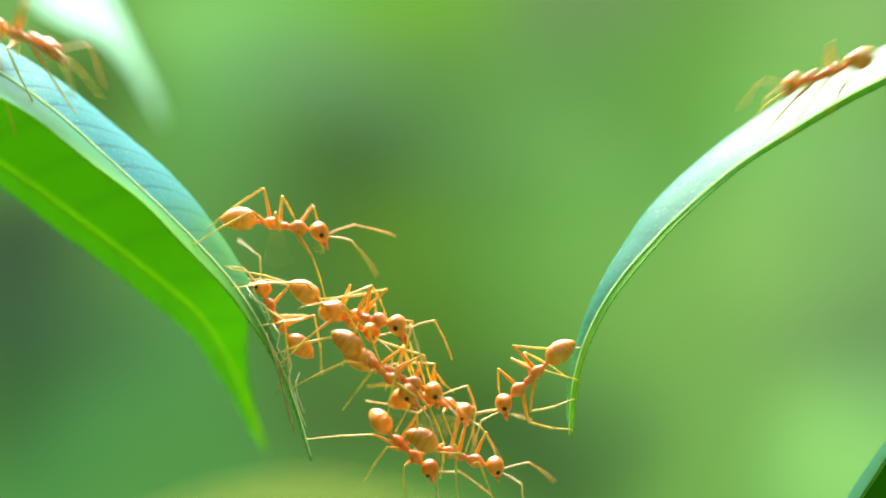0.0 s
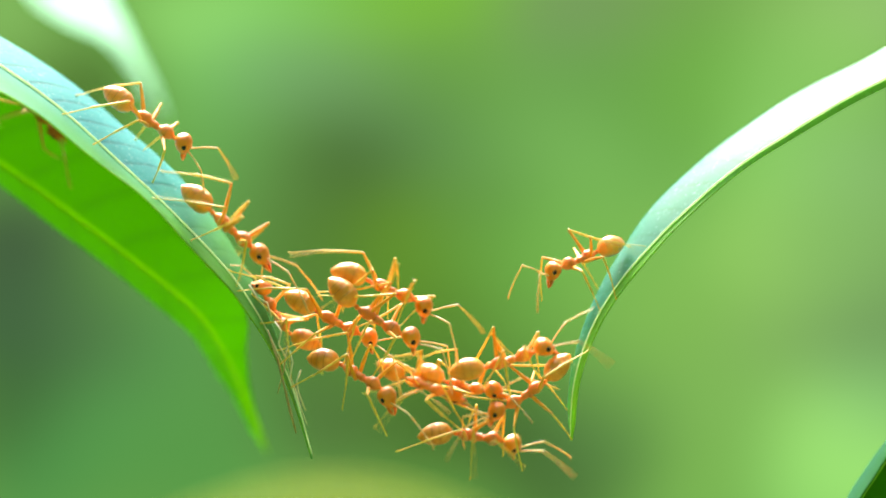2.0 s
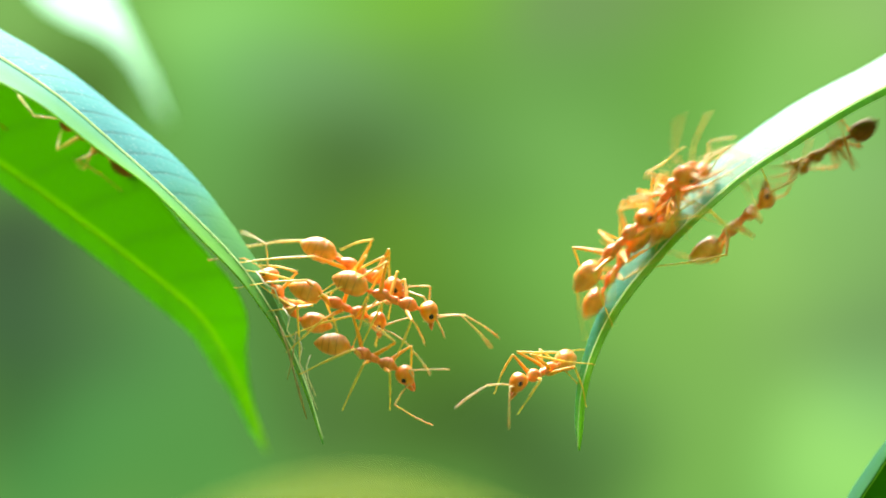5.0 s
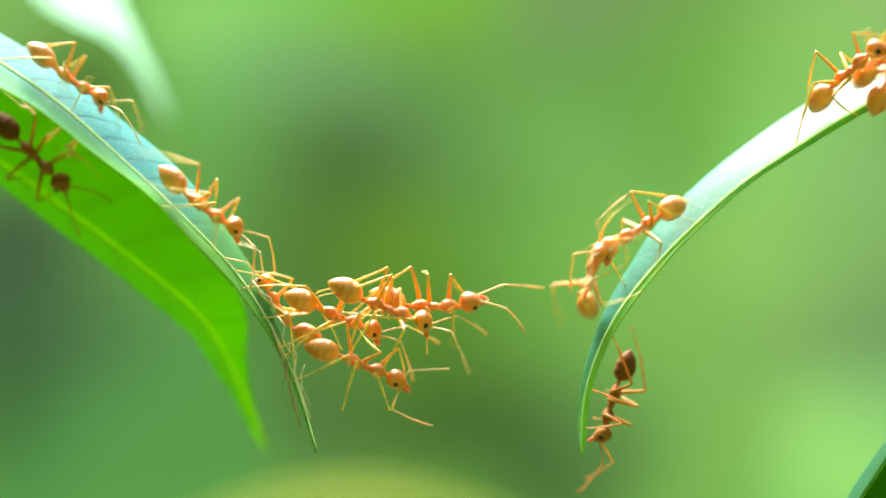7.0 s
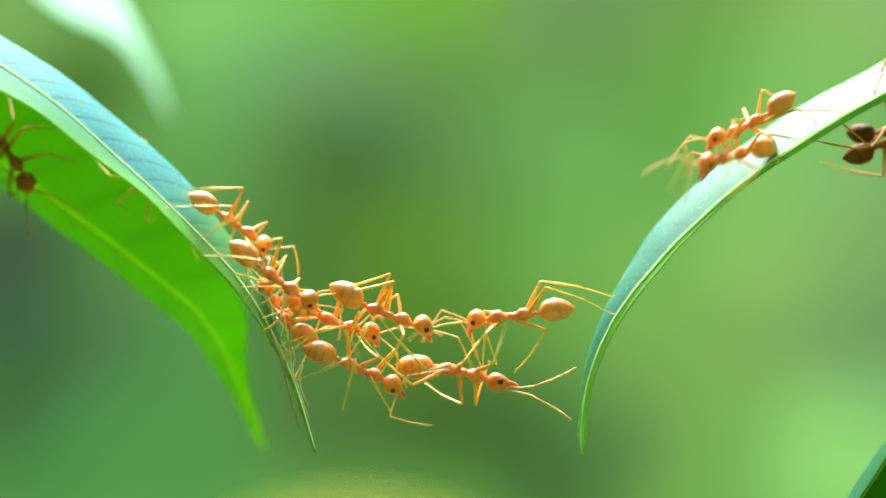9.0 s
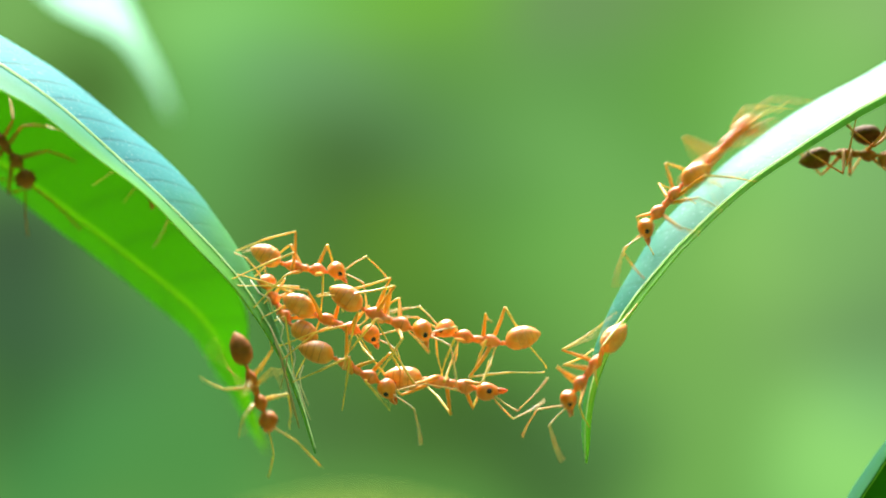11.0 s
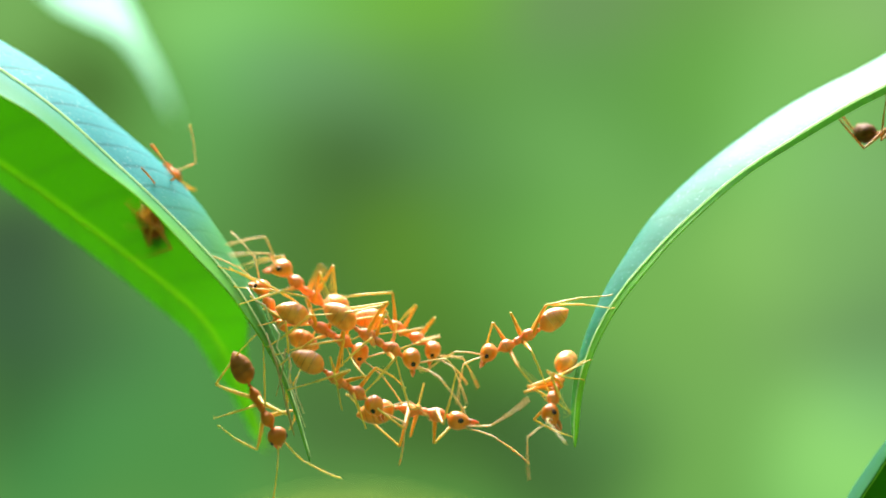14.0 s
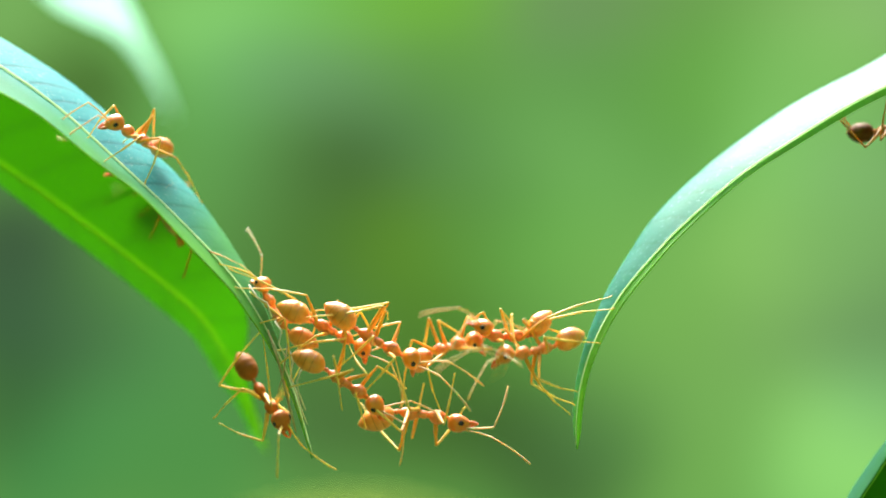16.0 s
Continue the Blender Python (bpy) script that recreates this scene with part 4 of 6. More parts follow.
def motions():
    """All that moves: the two swaying leaves and the ants, in millimetres."""
    a, b = leaf_rows()
    walk(left_leaf, a)
    walk(right_leaf, b)
    drift(back_leaf)
    settle(mound_leaf)
    crawl(ant("orange weaver ant clinging head-up to the leaf edge", 0.92), 
          (0, (-10.3, 1.6, -6.9), (-12.0, 1.6, -4.8), (-13.1, 1.6, -2.3), 140),
          (0.5, (-10.5, 1.6, -7.4), (-12.2, 1.6, -5.1), (-13.2, 1.6, -2.5), 140),
          (1, (-10.5, 1.6, -7.4), (-12.2, 1.6, -5.0), (-13.3, 1.6, -2.7), 140),
          (1.5, (-10.5, 1.6, -6.8), (-12.2, 1.6, -5.0), (-13.2, 1.6, -2.7), 140),
          (2, (-10.2, 1.6, -6.4), (-11.9, 1.6, -4.7), (-13.0, 1.6, -2.3), 140),
          (2.5, (-10.2, 1.6, -6.1), (-11.9, 1.6, -4.4), (-12.8, 1.6, -2.0), 140),
          (3, (-10.1, 1.6, -6.0), (-11.8, 1.6, -4.4), (-12.8, 1.6, -2.0), 140),
          (3.5, (-9.7, 1.6, -5.7), (-11.6, 1.6, -4.2), (-12.6, 1.6, -1.8), 140),
          (4, (-9.3, 1.6, -5.1), (-11.1, 1.6, -3.6), (-12.4, 1.6, -1.2), 140),
          (6.5, (-9.9, 1.6, -5.8), (-11.7, 1.6, -4.2), (-12.8, 1.6, -1.9), 140),
          (7, (-10.1, 1.6, -6.0), (-11.7, 1.6, -4.3), (-12.8, 1.6, -2.0), 140),
          (8, (-10.1, 1.6, -6.0), (-11.7, 1.6, -4.3), (-12.8, 1.6, -2.0), 140),
          (9, (-10.1, 0.6, -6.0), (-11.7, 1.6, -4.4), (-12.8, 2.4, -2.0), 140),
          (11.5, (-10.0, 0.5, -5.8), (-11.7, 1.6, -4.2), (-12.8, 2.4, -1.9), 140),
          (12, (-10.2, 1.6, -6.1), (-11.8, 1.6, -4.4), (-12.9, 1.6, -2.0), 140),
          (13, (-10.3, 1.6, -6.4), (-12.0, 1.6, -4.7), (-13.1, 1.6, -2.3), 140),
          (14, (-10.4, 1.6, -6.4), (-12.0, 1.6, -4.7), (-13.1, 1.6, -2.4), 140),
          (16, (-10.3, 1.6, -6.3), (-12.0, 1.6, -4.5), (-13.0, 1.6, -2.2), 140),
          holds=((0, (-16.0, 0.0, -1.2)), (1, (-13.4, 1.0, -4.8))))
    crawl(ant("orange weaver ant stretched out as an upper link of the chain", 1.00), 
          (0, (-9.9, 0.4, -3.0), (-7.2, 0.4, -4.8), (-5.1, 0.4, -5.9), 35),
          (0.5, (-9.9, 0.4, -3.4), (-7.3, 0.4, -5.2), (-5.3, 0.4, -6.3), 35),
          (1, (-10.1, 0.4, -3.6), (-7.5, 0.4, -5.4), (-5.5, 0.4, -6.6), 35),
          (1.5, (-10.3, 0.4, -3.8), (-7.6, 0.4, -5.6), (-5.6, 0.4, -6.8), 35),
          (2, (-10.2, 0.4, -3.7), (-7.4, 0.4, -5.3), (-5.3, 0.4, -6.3), 35),
          (2.5, (-10.2, 0.4, -3.5), (-7.3, 0.4, -5.0), (-5.2, 0.4, -6.1), 35),
          (3, (-10.3, 0.4, -3.6), (-7.3, 0.4, -5.0), (-5.2, 0.4, -6.2), 35),
          (3.5, (-10.1, 0.4, -3.2), (-7.0, 0.4, -4.6), (-5.0, 0.4, -5.6), 35),
          (4, (-9.8, 0.4, -2.7), (-6.8, 0.4, -4.0), (-4.6, 0.4, -5.0), 35),
          (6.5, (-10.3, 0.4, -3.4), (-7.0, 0.4, -4.8), (-5.0, 0.4, -5.6), 35),
          (7, (-10.4, 0.4, -3.5), (-7.2, 0.4, -4.9), (-5.1, 0.4, -5.7), 35),
          (8, (-10.4, 0.4, -3.7), (-7.2, 0.4, -5.1), (-5.1, 0.4, -5.9), 35),
          (9, (-10.4, 0.4, -3.8), (-7.4, 0.4, -5.3), (-5.2, 0.4, -5.9), 35),
          (11.5, (-10.6, 0.4, -3.8), (-7.4, 0.4, -5.4), (-5.3, 0.4, -6.1), 35),
          (12, (-10.7, 0.4, -4.0), (-7.5, 0.4, -5.5), (-5.5, 0.4, -6.4), 35),
          (13, (-11.1, 0.4, -4.3), (-7.8, 0.4, -6.0), (-5.9, 0.4, -7.0), 35),
          (14, (-11.1, 0.4, -4.4), (-7.9, 0.4, -6.1), (-6.1, 0.4, -7.2), 35),
          (15, (-11.1, 0.4, -4.4), (-7.9, 0.4, -6.1), (-5.9, 0.4, -7.3), 35),
          (16, (-10.9, 0.4, -4.3), (-7.8, 0.4, -5.9), (-5.9, 0.4, -6.9), 35),
          holds=((0, (-7.1, -1.0, -8.3)),),
          reach=((5, 0, 16, (-15.5, 0.2, -1.2), (0.3, 0.2, 1)), (4, 0, 16, (-14.8, -0.4, -2.7), (0.4, -0.3, 1))))
    crawl(ant("orange weaver ant with a large abdomen, linked in the chain", 1.01), 
          (0, (-6.8, -1.6, -6.5), (-4.3, -1.6, -8.6), (-1.9, -1.6, -10.6), 45),
          (0.5, (-6.6, -0.1, -7.7), (-4.1, -1.6, -9.9), (-2.8, -2.7, -11.0), 45),
          (1, (-7.1, -1.6, -7.6), (-4.7, -1.6, -9.7), (-2.8, -1.6, -11.0), 45),
          (1.5, (-8.5, -0.3, -7.9), (-6.0, -1.6, -9.8), (-4.4, -2.6, -11.1), 45),
          (2, (-8.7, -0.5, -7.8), (-5.7, -1.6, -9.0), (-3.9, -2.4, -10.3), 45),
          (2.5, (-8.6, -1.6, -7.4), (-5.5, -1.6, -8.7), (-3.6, -1.6, -9.9), 45),
          (3, (-8.5, -1.6, -7.6), (-5.5, -1.6, -8.7), (-3.4, -1.6, -9.9), 45),
          (3.5, (-8.2, -1.6, -7.4), (-5.3, -1.6, -8.3), (-3.1, -1.6, -9.5), 45),
          (4, (-7.7, -1.6, -6.6), (-4.6, -1.6, -7.6), (-2.5, -1.6, -8.7), 45),
          (6.5, (-8.3, -1.6, -7.0), (-5.3, -1.6, -8.1), (-2.9, -1.6, -9.3), 45),
          (7, (-8.4, -1.6, -7.1), (-5.5, -1.6, -8.2), (-3.0, -1.6, -9.3), 45),
          (7.5, (-8.4, -1.6, -7.2), (-5.4, -1.6, -8.4), (-3.1, -1.6, -9.5), 45),
          (8, (-8.6, -1.6, -7.2), (-5.5, -1.6, -8.4), (-3.2, -1.6, -9.4), 45),
          (8.5, (-8.8, -1.6, -7.2), (-5.6, -1.6, -8.5), (-3.4, -1.6, -9.5), 45),
          (9, (-8.8, -1.6, -7.2), (-5.7, -1.6, -8.5), (-3.4, -1.6, -9.6), 45),
          (11.5, (-9.0, -1.6, -7.2), (-6.1, -1.6, -8.6), (-4.1, -1.6, -9.9), 45),
          (12, (-9.3, -1.6, -7.5), (-6.4, -1.6, -9.0), (-4.4, -1.6, -10.1), 45),
          (12.5, (-9.5, -1.6, -7.5), (-6.5, -1.6, -9.3), (-4.4, -1.6, -10.3), 45),
          (13, (-9.6, -1.6, -7.7), (-6.7, -1.6, -9.5), (-4.6, -1.6, -10.8), 45),
          (13.5, (-9.7, -1.6, -7.8), (-6.7, -1.6, -9.6), (-4.7, -1.6, -11.1), 45),
          (14, (-9.6, -1.6, -7.8), (-6.8, -1.6, -9.6), (-4.8, -1.6, -11.0), 45),
          (14.5, (-9.6, -1.6, -7.8), (-6.8, -1.6, -9.5), (-5.0, -1.6, -11.0), 45),
          (15, (-9.7, -1.6, -7.8), (-6.8, -1.6, -9.6), (-4.9, -1.6, -10.9), 45),
          (15.5, (-9.7, -1.6, -7.7), (-6.8, -1.6, -9.5), (-4.8, -1.6, -10.9), 45),
          (16, (-9.7, -1.6, -7.7), (-6.7, -1.6, -9.5), (-4.8, -1.6, -10.9), 45),
          holds=((4, (-10.9, -1.5, -9.9)), (5, (-11.9, 0.0, -7.4))),
          reach=((6, 2.2, 3.7, (-3.0, -1.8, -12.4), (-0.6, 0, -1)), (6, 3.7, 4.5, (-2.0, -1.8, -11.2), (-0.6, 0, -1)), (6, 4.5, 9.4, (-0.7, -1.8, -12.4), (-0.6, 0, -1)), (7, 3.6, 9.4, (0.5, -2.2, -8.4), (-0.3, -1, 0.3)), (6, 11.2, 16, (-3.0, -1.8, -15.2), (0.4, 0, -1))), nod=16)
    crawl(ant("orange weaver ant reaching out from the top of the chain", 1.06), 
          (0, (-7.8, 0.9, -4.5), (-5.3, -1.0, -4.9), (-3.0, -2.4, -5.4), 28),
          (0.5, (-7.5, -1.0, -2.7), (-4.8, -1.0, -4.3), (-2.7, -1.0, -5.8), 28),
          (1, (-7.2, -1.0, -3.2), (-4.7, -1.0, -5.1), (-2.7, -1.0, -6.9), 28),
          (1.5, (-7.1, -1.0, -3.1), (-4.7, -1.0, -5.1), (-2.6, -1.0, -6.8), 28),
          (2, (-7.0, -1.0, -3.1), (-4.5, -1.0, -5.1), (-2.0, -1.0, -6.3), 28),
          (2.5, (-7.1, -1.0, -3.5), (-4.3, -1.0, -5.0), (-1.7, -1.0, -6.0), 28),
          (3, (-7.1, -1.0, -3.3), (-4.2, -1.0, -5.1), (-1.7, -1.0, -6.0), 28),
          (3.5, (-6.9, -1.0, -3.0), (-3.9, -1.0, -4.5), (-1.6, -1.0, -5.4), 28),
          (4, (-6.2, -1.0, -2.2), (-3.3, -1.0, -3.5), (-0.9, -1.0, -4.3), 28),
          (6.5, (-6.8, -1.0, -2.9), (-3.7, -1.0, -4.1), (-1.2, -1.0, -4.9), 28),
          (7, (-6.8, -1.0, -2.9), (-3.8, -1.0, -4.3), (-1.3, -1.0, -5.1), 28),
          (7.5, (-6.8, -1.0, -3.0), (-3.7, -1.0, -4.5), (-1.3, -1.0, -5.1), 28),
          (8, (-6.8, -1.0, -3.0), (-3.7, -1.0, -4.3), (-1.2, -1.0, -5.1), 28),
          (9, (-6.9, -1.0, -3.1), (-3.8, -1.0, -4.7), (-1.4, -1.0, -5.4), 28),
          (11.5, (-7.0, -1.0, -3.4), (-3.9, -1.0, -5.1), (-1.4, -1.0, -5.9), 28),
          (12, (-7.1, -1.0, -3.7), (-4.1, -1.0, -5.4), (-1.7, -1.0, -6.5), 28),
          (12.5, (-7.2, -1.0, -4.1), (-4.3, -1.0, -5.8), (-1.9, -1.0, -6.9), 28),
          (13, (-7.2, -1.0, -4.2), (-4.3, -1.0, -6.2), (-2.1, -1.0, -7.4), 28),
          (13.5, (-7.3, -1.0, -4.6), (-4.5, -1.0, -6.5), (-2.1, -1.0, -7.7), 28),
          (14, (-7.4, -1.0, -4.6), (-4.5, -1.0, -6.6), (-2.1, -1.0, -7.8), 28),
          (14.5, (-7.3, -1.0, -4.8), (-4.3, -1.0, -6.6), (-2.1, -1.0, -7.6), 28),
          (15, (-7.3, -1.0, -4.8), (-4.4, -1.0, -6.7), (-2.3, -1.0, -7.8), 28),
          (15.5, (-7.2, -1.0, -4.7), (-4.3, -1.0, -6.7), (-2.3, -1.0, -8.0), 28),
          (16, (-7.2, -1.0, -4.7), (-4.5, -1.0, -6.6), (-1.8, -1.0, -7.9), 28),
          reach=((4, 0, 2, (-10.2, -1.6, -4.2), (0.3, -0.3, 1)), (5, 0, 2, (-9.4, 0.4, -3.6), (0.2, 0.2, 1)), (4, 2, 11.8, (-8.8, -1.4, -3.4), (0.3, -0.3, 1)), (5, 2, 11.8, (-9.0, 0.5, -3.2), (0.1, 0.2, 1)),
                 (4, 11.8, 16, (-9.6, -1.6, -4.8), (0.3, -0.3, 1)), (5, 11.8, 16, (-9.2, 0.5, -4.4), (0.1, 0.2, 1))))
    crawl(ant("orange weaver ant crossing the living bridge with raised hind legs", 1.04), 
          (0, (-14.5, 0.0, 2.1), (-11.2, 0.0, 1.6), (-8.8, 0.0, 1.2), 25),
          (0.5, (-13.1, 1.2, 1.2), (-10.0, 0.0, 0.4), (-7.6, -0.9, -0.4), 25),
          (1, (-11.2, 0.0, 0.1), (-7.8, 0.0, -0.6), (-5.2, 0.0, -0.7), 25),
          (1.5, (-9.2, 0.0, -0.9), (-5.8, 0.0, -1.7), (-3.4, 0.0, -2.6), 25),
          (2, (-7.0, 0.0, -1.7), (-3.6, 0.0, -3.0), (-1.3, 0.0, -4.1), 25),
          (2.5, (-4.5, 0.0, -2.6), (-1.2, 0.0, -3.8), (1.4, 0.0, -4.3), 25),
          (3, (-2.8, 0.0, -4.0), (0.6, 0.0, -5.2), (3.0, 0.0, -5.4), 25),
          (3.5, (-0.7, 0.0, -4.4), (1.8, 0.0, -6.6), (4.0, 0.0, -7.2), 25),
          (4, (1.1, 0.0, -3.4), (4.4, 0.0, -4.2), (6.9, 0.0, -3.4), 25),
          (4.6, (6.6, -1.5, -3.5), (9.4, -1.5, -2.3), (11.5, -1.5, -0.6), 25),
          (5.3, (12.5, -1.3, 0.0), (14.5, -1.3, 2.6), (16.3, -1.3, 4.4), 25),
          (6, (16.7, 0.1, 4.6), (18.5, -1.3, 6.6), (20.3, -2.3, 8.1), 25),
          (6.5, (18.3, 0.8, 5.7), (19.9, -1.3, 7.6), (20.7, -2.9, 8.8), 25),
          (7, (26.9, 0.2, 10.8), (28.6, -1.6, 12.5), (30.0, -2.9, 13.8), 25),
          (7.5, (26.8, 0.7, 11.5), (28.0, -1.6, 12.8), (29.0, -3.3, 13.8), 25),
          (8, (29.4, 0.7, 12.3), (30.5, -1.6, 13.5), (32.0, -3.3, 14.1), 25),
          (8.5, (32.6, 0.0, 14.8), (34.7, -1.6, 15.9), (36.8, -2.8, 16.6), 25),
          (16, (36.7, 0.3, 16.5), (38.7, -1.3, 17.5), (40.8, -2.5, 18.2), 25))
    crawl(ant("orange weaver ant that hangs upside down at the chain's end", 1.08), 
          (0, (-32.7, 2.7, 15.9), (-29.7, 0.8, 15.0), (-27.4, -0.6, 13.9), 30),
          (0.5, (-24.0, 0.8, 9.7), (-21.0, 0.8, 7.4), (-18.7, 0.8, 6.1), 30),
          (1, (-21.7, 0.8, 8.1), (-18.9, 0.8, 5.8), (-16.4, 0.8, 4.9), 30),
          (1.5, (-20.5, 0.8, 7.6), (-17.4, 0.8, 5.7), (-15.0, 0.8, 5.1), 30),
          (2, (-17.6, 0.8, 3.7), (-15.0, 0.8, 1.3), (-13.0, 0.8, -0.4), 30),
          (2.5, (-16.5, 0.8, 2.9), (-14.3, 0.8, 0.4), (-12.5, 0.8, -1.4), 30),
          (3, (-16.2, 0.8, 2.4), (-13.3, 0.8, 0.4), (-10.8, 0.8, -0.7), 30),
          (3.5, (-14.4, 0.8, 2.7), (-11.7, 0.8, 0.8), (-9.4, 0.8, -0.5), 30),
          (4, (-12.8, 0.8, 2.3), (-10.2, 0.8, 0.2), (-8.2, 0.8, -1.2), 30),
          (5, (-9.0, 1.0, 0.0), (-5.8, 1.0, -1.6), (-3.4, 1.0, -2.8), 30),
          (6.5, (-5.8, 1.0, -3.4), (-2.6, 1.0, -4.4), (0.6, 1.0, -5.1), 30),
          (7, (-4.0, 1.0, -3.5), (-0.6, 1.0, -4.1), (1.9, 1.0, -3.8), 60),
          (7.5, (-3.4, 0.6, -4.6), (0.4, 0.6, -4.9), (2.9, 0.6, -4.5), 80),
          (8, (-3.4, 1.7, -6.7), (-1.2, 0.2, -7.8), (1.6, -0.9, -9.0), 120),
          (8.5, (-2.8, 0.2, -7.6), (0.6, 0.2, -7.8), (3.0, 0.2, -8.3), 145),
          (9, (-2.0, 0.2, -8.3), (1.4, 0.2, -8.7), (4.2, 0.2, -9.6), 150),
          (11.5, (-2.8, 0.2, -9.4), (0.2, 0.2, -9.7), (3.0, 0.2, -10.3), 155),
          (12, (-3.6, 1.6, -9.9), (-0.6, 0.2, -10.0), (2.0, -0.8, -10.5), 155),
          (12.5, (-3.8, 2.0, -10.3), (-1.3, 0.2, -10.4), (1.2, -1.1, -10.9), 155),
          (13, (-4.3, 1.8, -10.7), (-1.4, 0.2, -11.0), (0.9, -1.0, -11.8), 155),
          (13.5, (-4.4, 1.6, -11.3), (-1.6, 0.2, -11.5), (1.0, -0.8, -12.3), 155),
          (14, (-4.2, 0.2, -11.4), (-1.4, 0.2, -11.5), (1.4, 0.2, -12.3), 155),
          (14.5, (-4.4, 0.2, -11.7), (-1.6, 0.2, -11.5), (1.4, 0.2, -12.3), 155),
          (15, (-4.5, 0.2, -11.8), (-1.6, 0.2, -11.8), (1.4, 0.2, -12.6), 155),
          (15.5, (-4.4, 1.4, -12.0), (-1.2, 0.2, -11.9), (1.2, -0.7, -12.6), 155),
          (16, (-4.4, 0.2, -11.9), (-1.4, 0.2, -11.7), (1.4, 0.2, -12.5), 155),
          reach=((7, 8.3, 9.5, (10.2, 0.2, -8.2), (0, 0, -1)), (6, 8.3, 9.5, (9.6, 0.2, -12.3), (0, 0, 1)), (6, 11.2, 13.2, (6.5, -0.4, -12.9), (0, 0, 1)), (6, 13.2, 16, (6.6, -0.4, -15.4), (0, 0, 1))), nod=12)
    crawl(ant("orange weaver ant hurrying down the bluish upper side of the leaf", 1.01), 
          (0, (-38.4, 0.8, 19.8), (-35.8, 0.8, 18.2), (-33.6, 0.8, 16.8), 30),
          (0.5, (-37.2, 0.8, 19.0), (-34.6, 0.8, 17.4), (-32.4, 0.8, 16.0), 30),
          (1, (-29.7, 0.8, 14.0), (-26.9, 0.8, 12.7), (-24.5, 0.8, 11.8), 30),
          (1.5, (-26.4, 0.8, 12.1), (-23.5, 0.8, 10.7), (-21.3, 0.8, 9.8), 30),
          (2, (-23.2, 0.8, 10.8), (-20.5, 0.8, 8.8), (-18.4, 0.8, 7.5), 30),
          (2.5, (-23.8, 3.1, 10.1), (-21.3, 0.8, 9.5), (-19.6, -0.9, 9.1), 50),
          (2.8, (-24.2, 2.9, 10.4), (-24.7, 0.8, 12.5), (-25.6, -0.8, 13.6), 95),
          (3, (-25.8, 2.1, 11.8), (-27.5, 0.8, 13.9), (-28.9, -0.2, 15.5), 145),
          (3.3, (-32.2, 2.2, 16.3), (-33.9, 0.8, 17.7), (-35.7, -0.2, 19.2), 145),
          (3.6, (-35.9, 0.8, 18.9), (-38.3, 0.8, 20.5), (-40.4, 0.8, 22.1), 145),
          (4.5, (-37.1, 0.8, 19.7), (-39.6, 0.8, 21.3), (-41.6, 0.8, 23.0), 145),
          (5.2, (-38.7, 2.4, 19.5), (-36.3, 0.8, 17.7), (-34.1, -0.4, 16.4), 60),
          (6, (-31.5, 0.8, 15.3), (-28.7, 0.8, 13.3), (-26.7, 0.8, 11.7), 30),
          (6.5, (-25.7, 0.8, 12.1), (-22.9, 0.8, 9.9), (-20.7, 0.8, 8.4), 30),
          (7, (-19.4, 0.0, 5.2), (-16.8, 0.0, 2.8), (-14.4, 0.0, 1.4), 30),
          (7.5, (-17.7, -0.5, 3.5), (-14.9, -0.5, 1.6), (-12.6, -0.5, 0.2), 30),
          (8, (-15.8, -0.4, 1.5), (-13.0, -1.5, -0.2), (-11.1, -2.3, -1.3), 30),
          (8.5, (-14.6, -0.7, 0.3), (-12.2, -2.2, -1.5), (-10.5, -3.3, -2.9), 30),
          (9, (-14.0, -2.2, -0.2), (-11.4, -2.2, -2.3), (-9.5, -2.2, -3.5), 30),
          (9.6, (-8.8, -2.4, -2.3), (-5.7, -2.4, -3.1), (-3.3, -2.4, -3.7), 30),
          (10.2, (-0.9, -2.2, -3.1), (2.2, -2.2, -3.7), (4.6, -2.2, -3.5), 30),
          (10.7, (8.6, -0.3, -2.4), (10.5, -1.5, -0.4), (12.1, -2.4, 1.6), 30),
          (11.1, (20.7, 0.4, 7.7), (22.4, -1.5, 9.2), (23.8, -2.9, 10.3), 30),
          (11.5, (29.2, 0.9, 13.4), (30.4, -1.5, 13.8), (31.8, -3.2, 14.3), 25),
          (12, (29.2, 0.8, 13.2), (30.6, -1.5, 13.7), (32.0, -3.2, 14.2), 25),
          (12.5, (34.8, 2.7, 15.5), (36.4, 0.8, 16.5), (38.1, -0.6, 17.2), 25),
          (16, (38.7, 2.1, 17.1), (40.8, 0.8, 18.1), (43.0, -0.2, 18.8), 25))
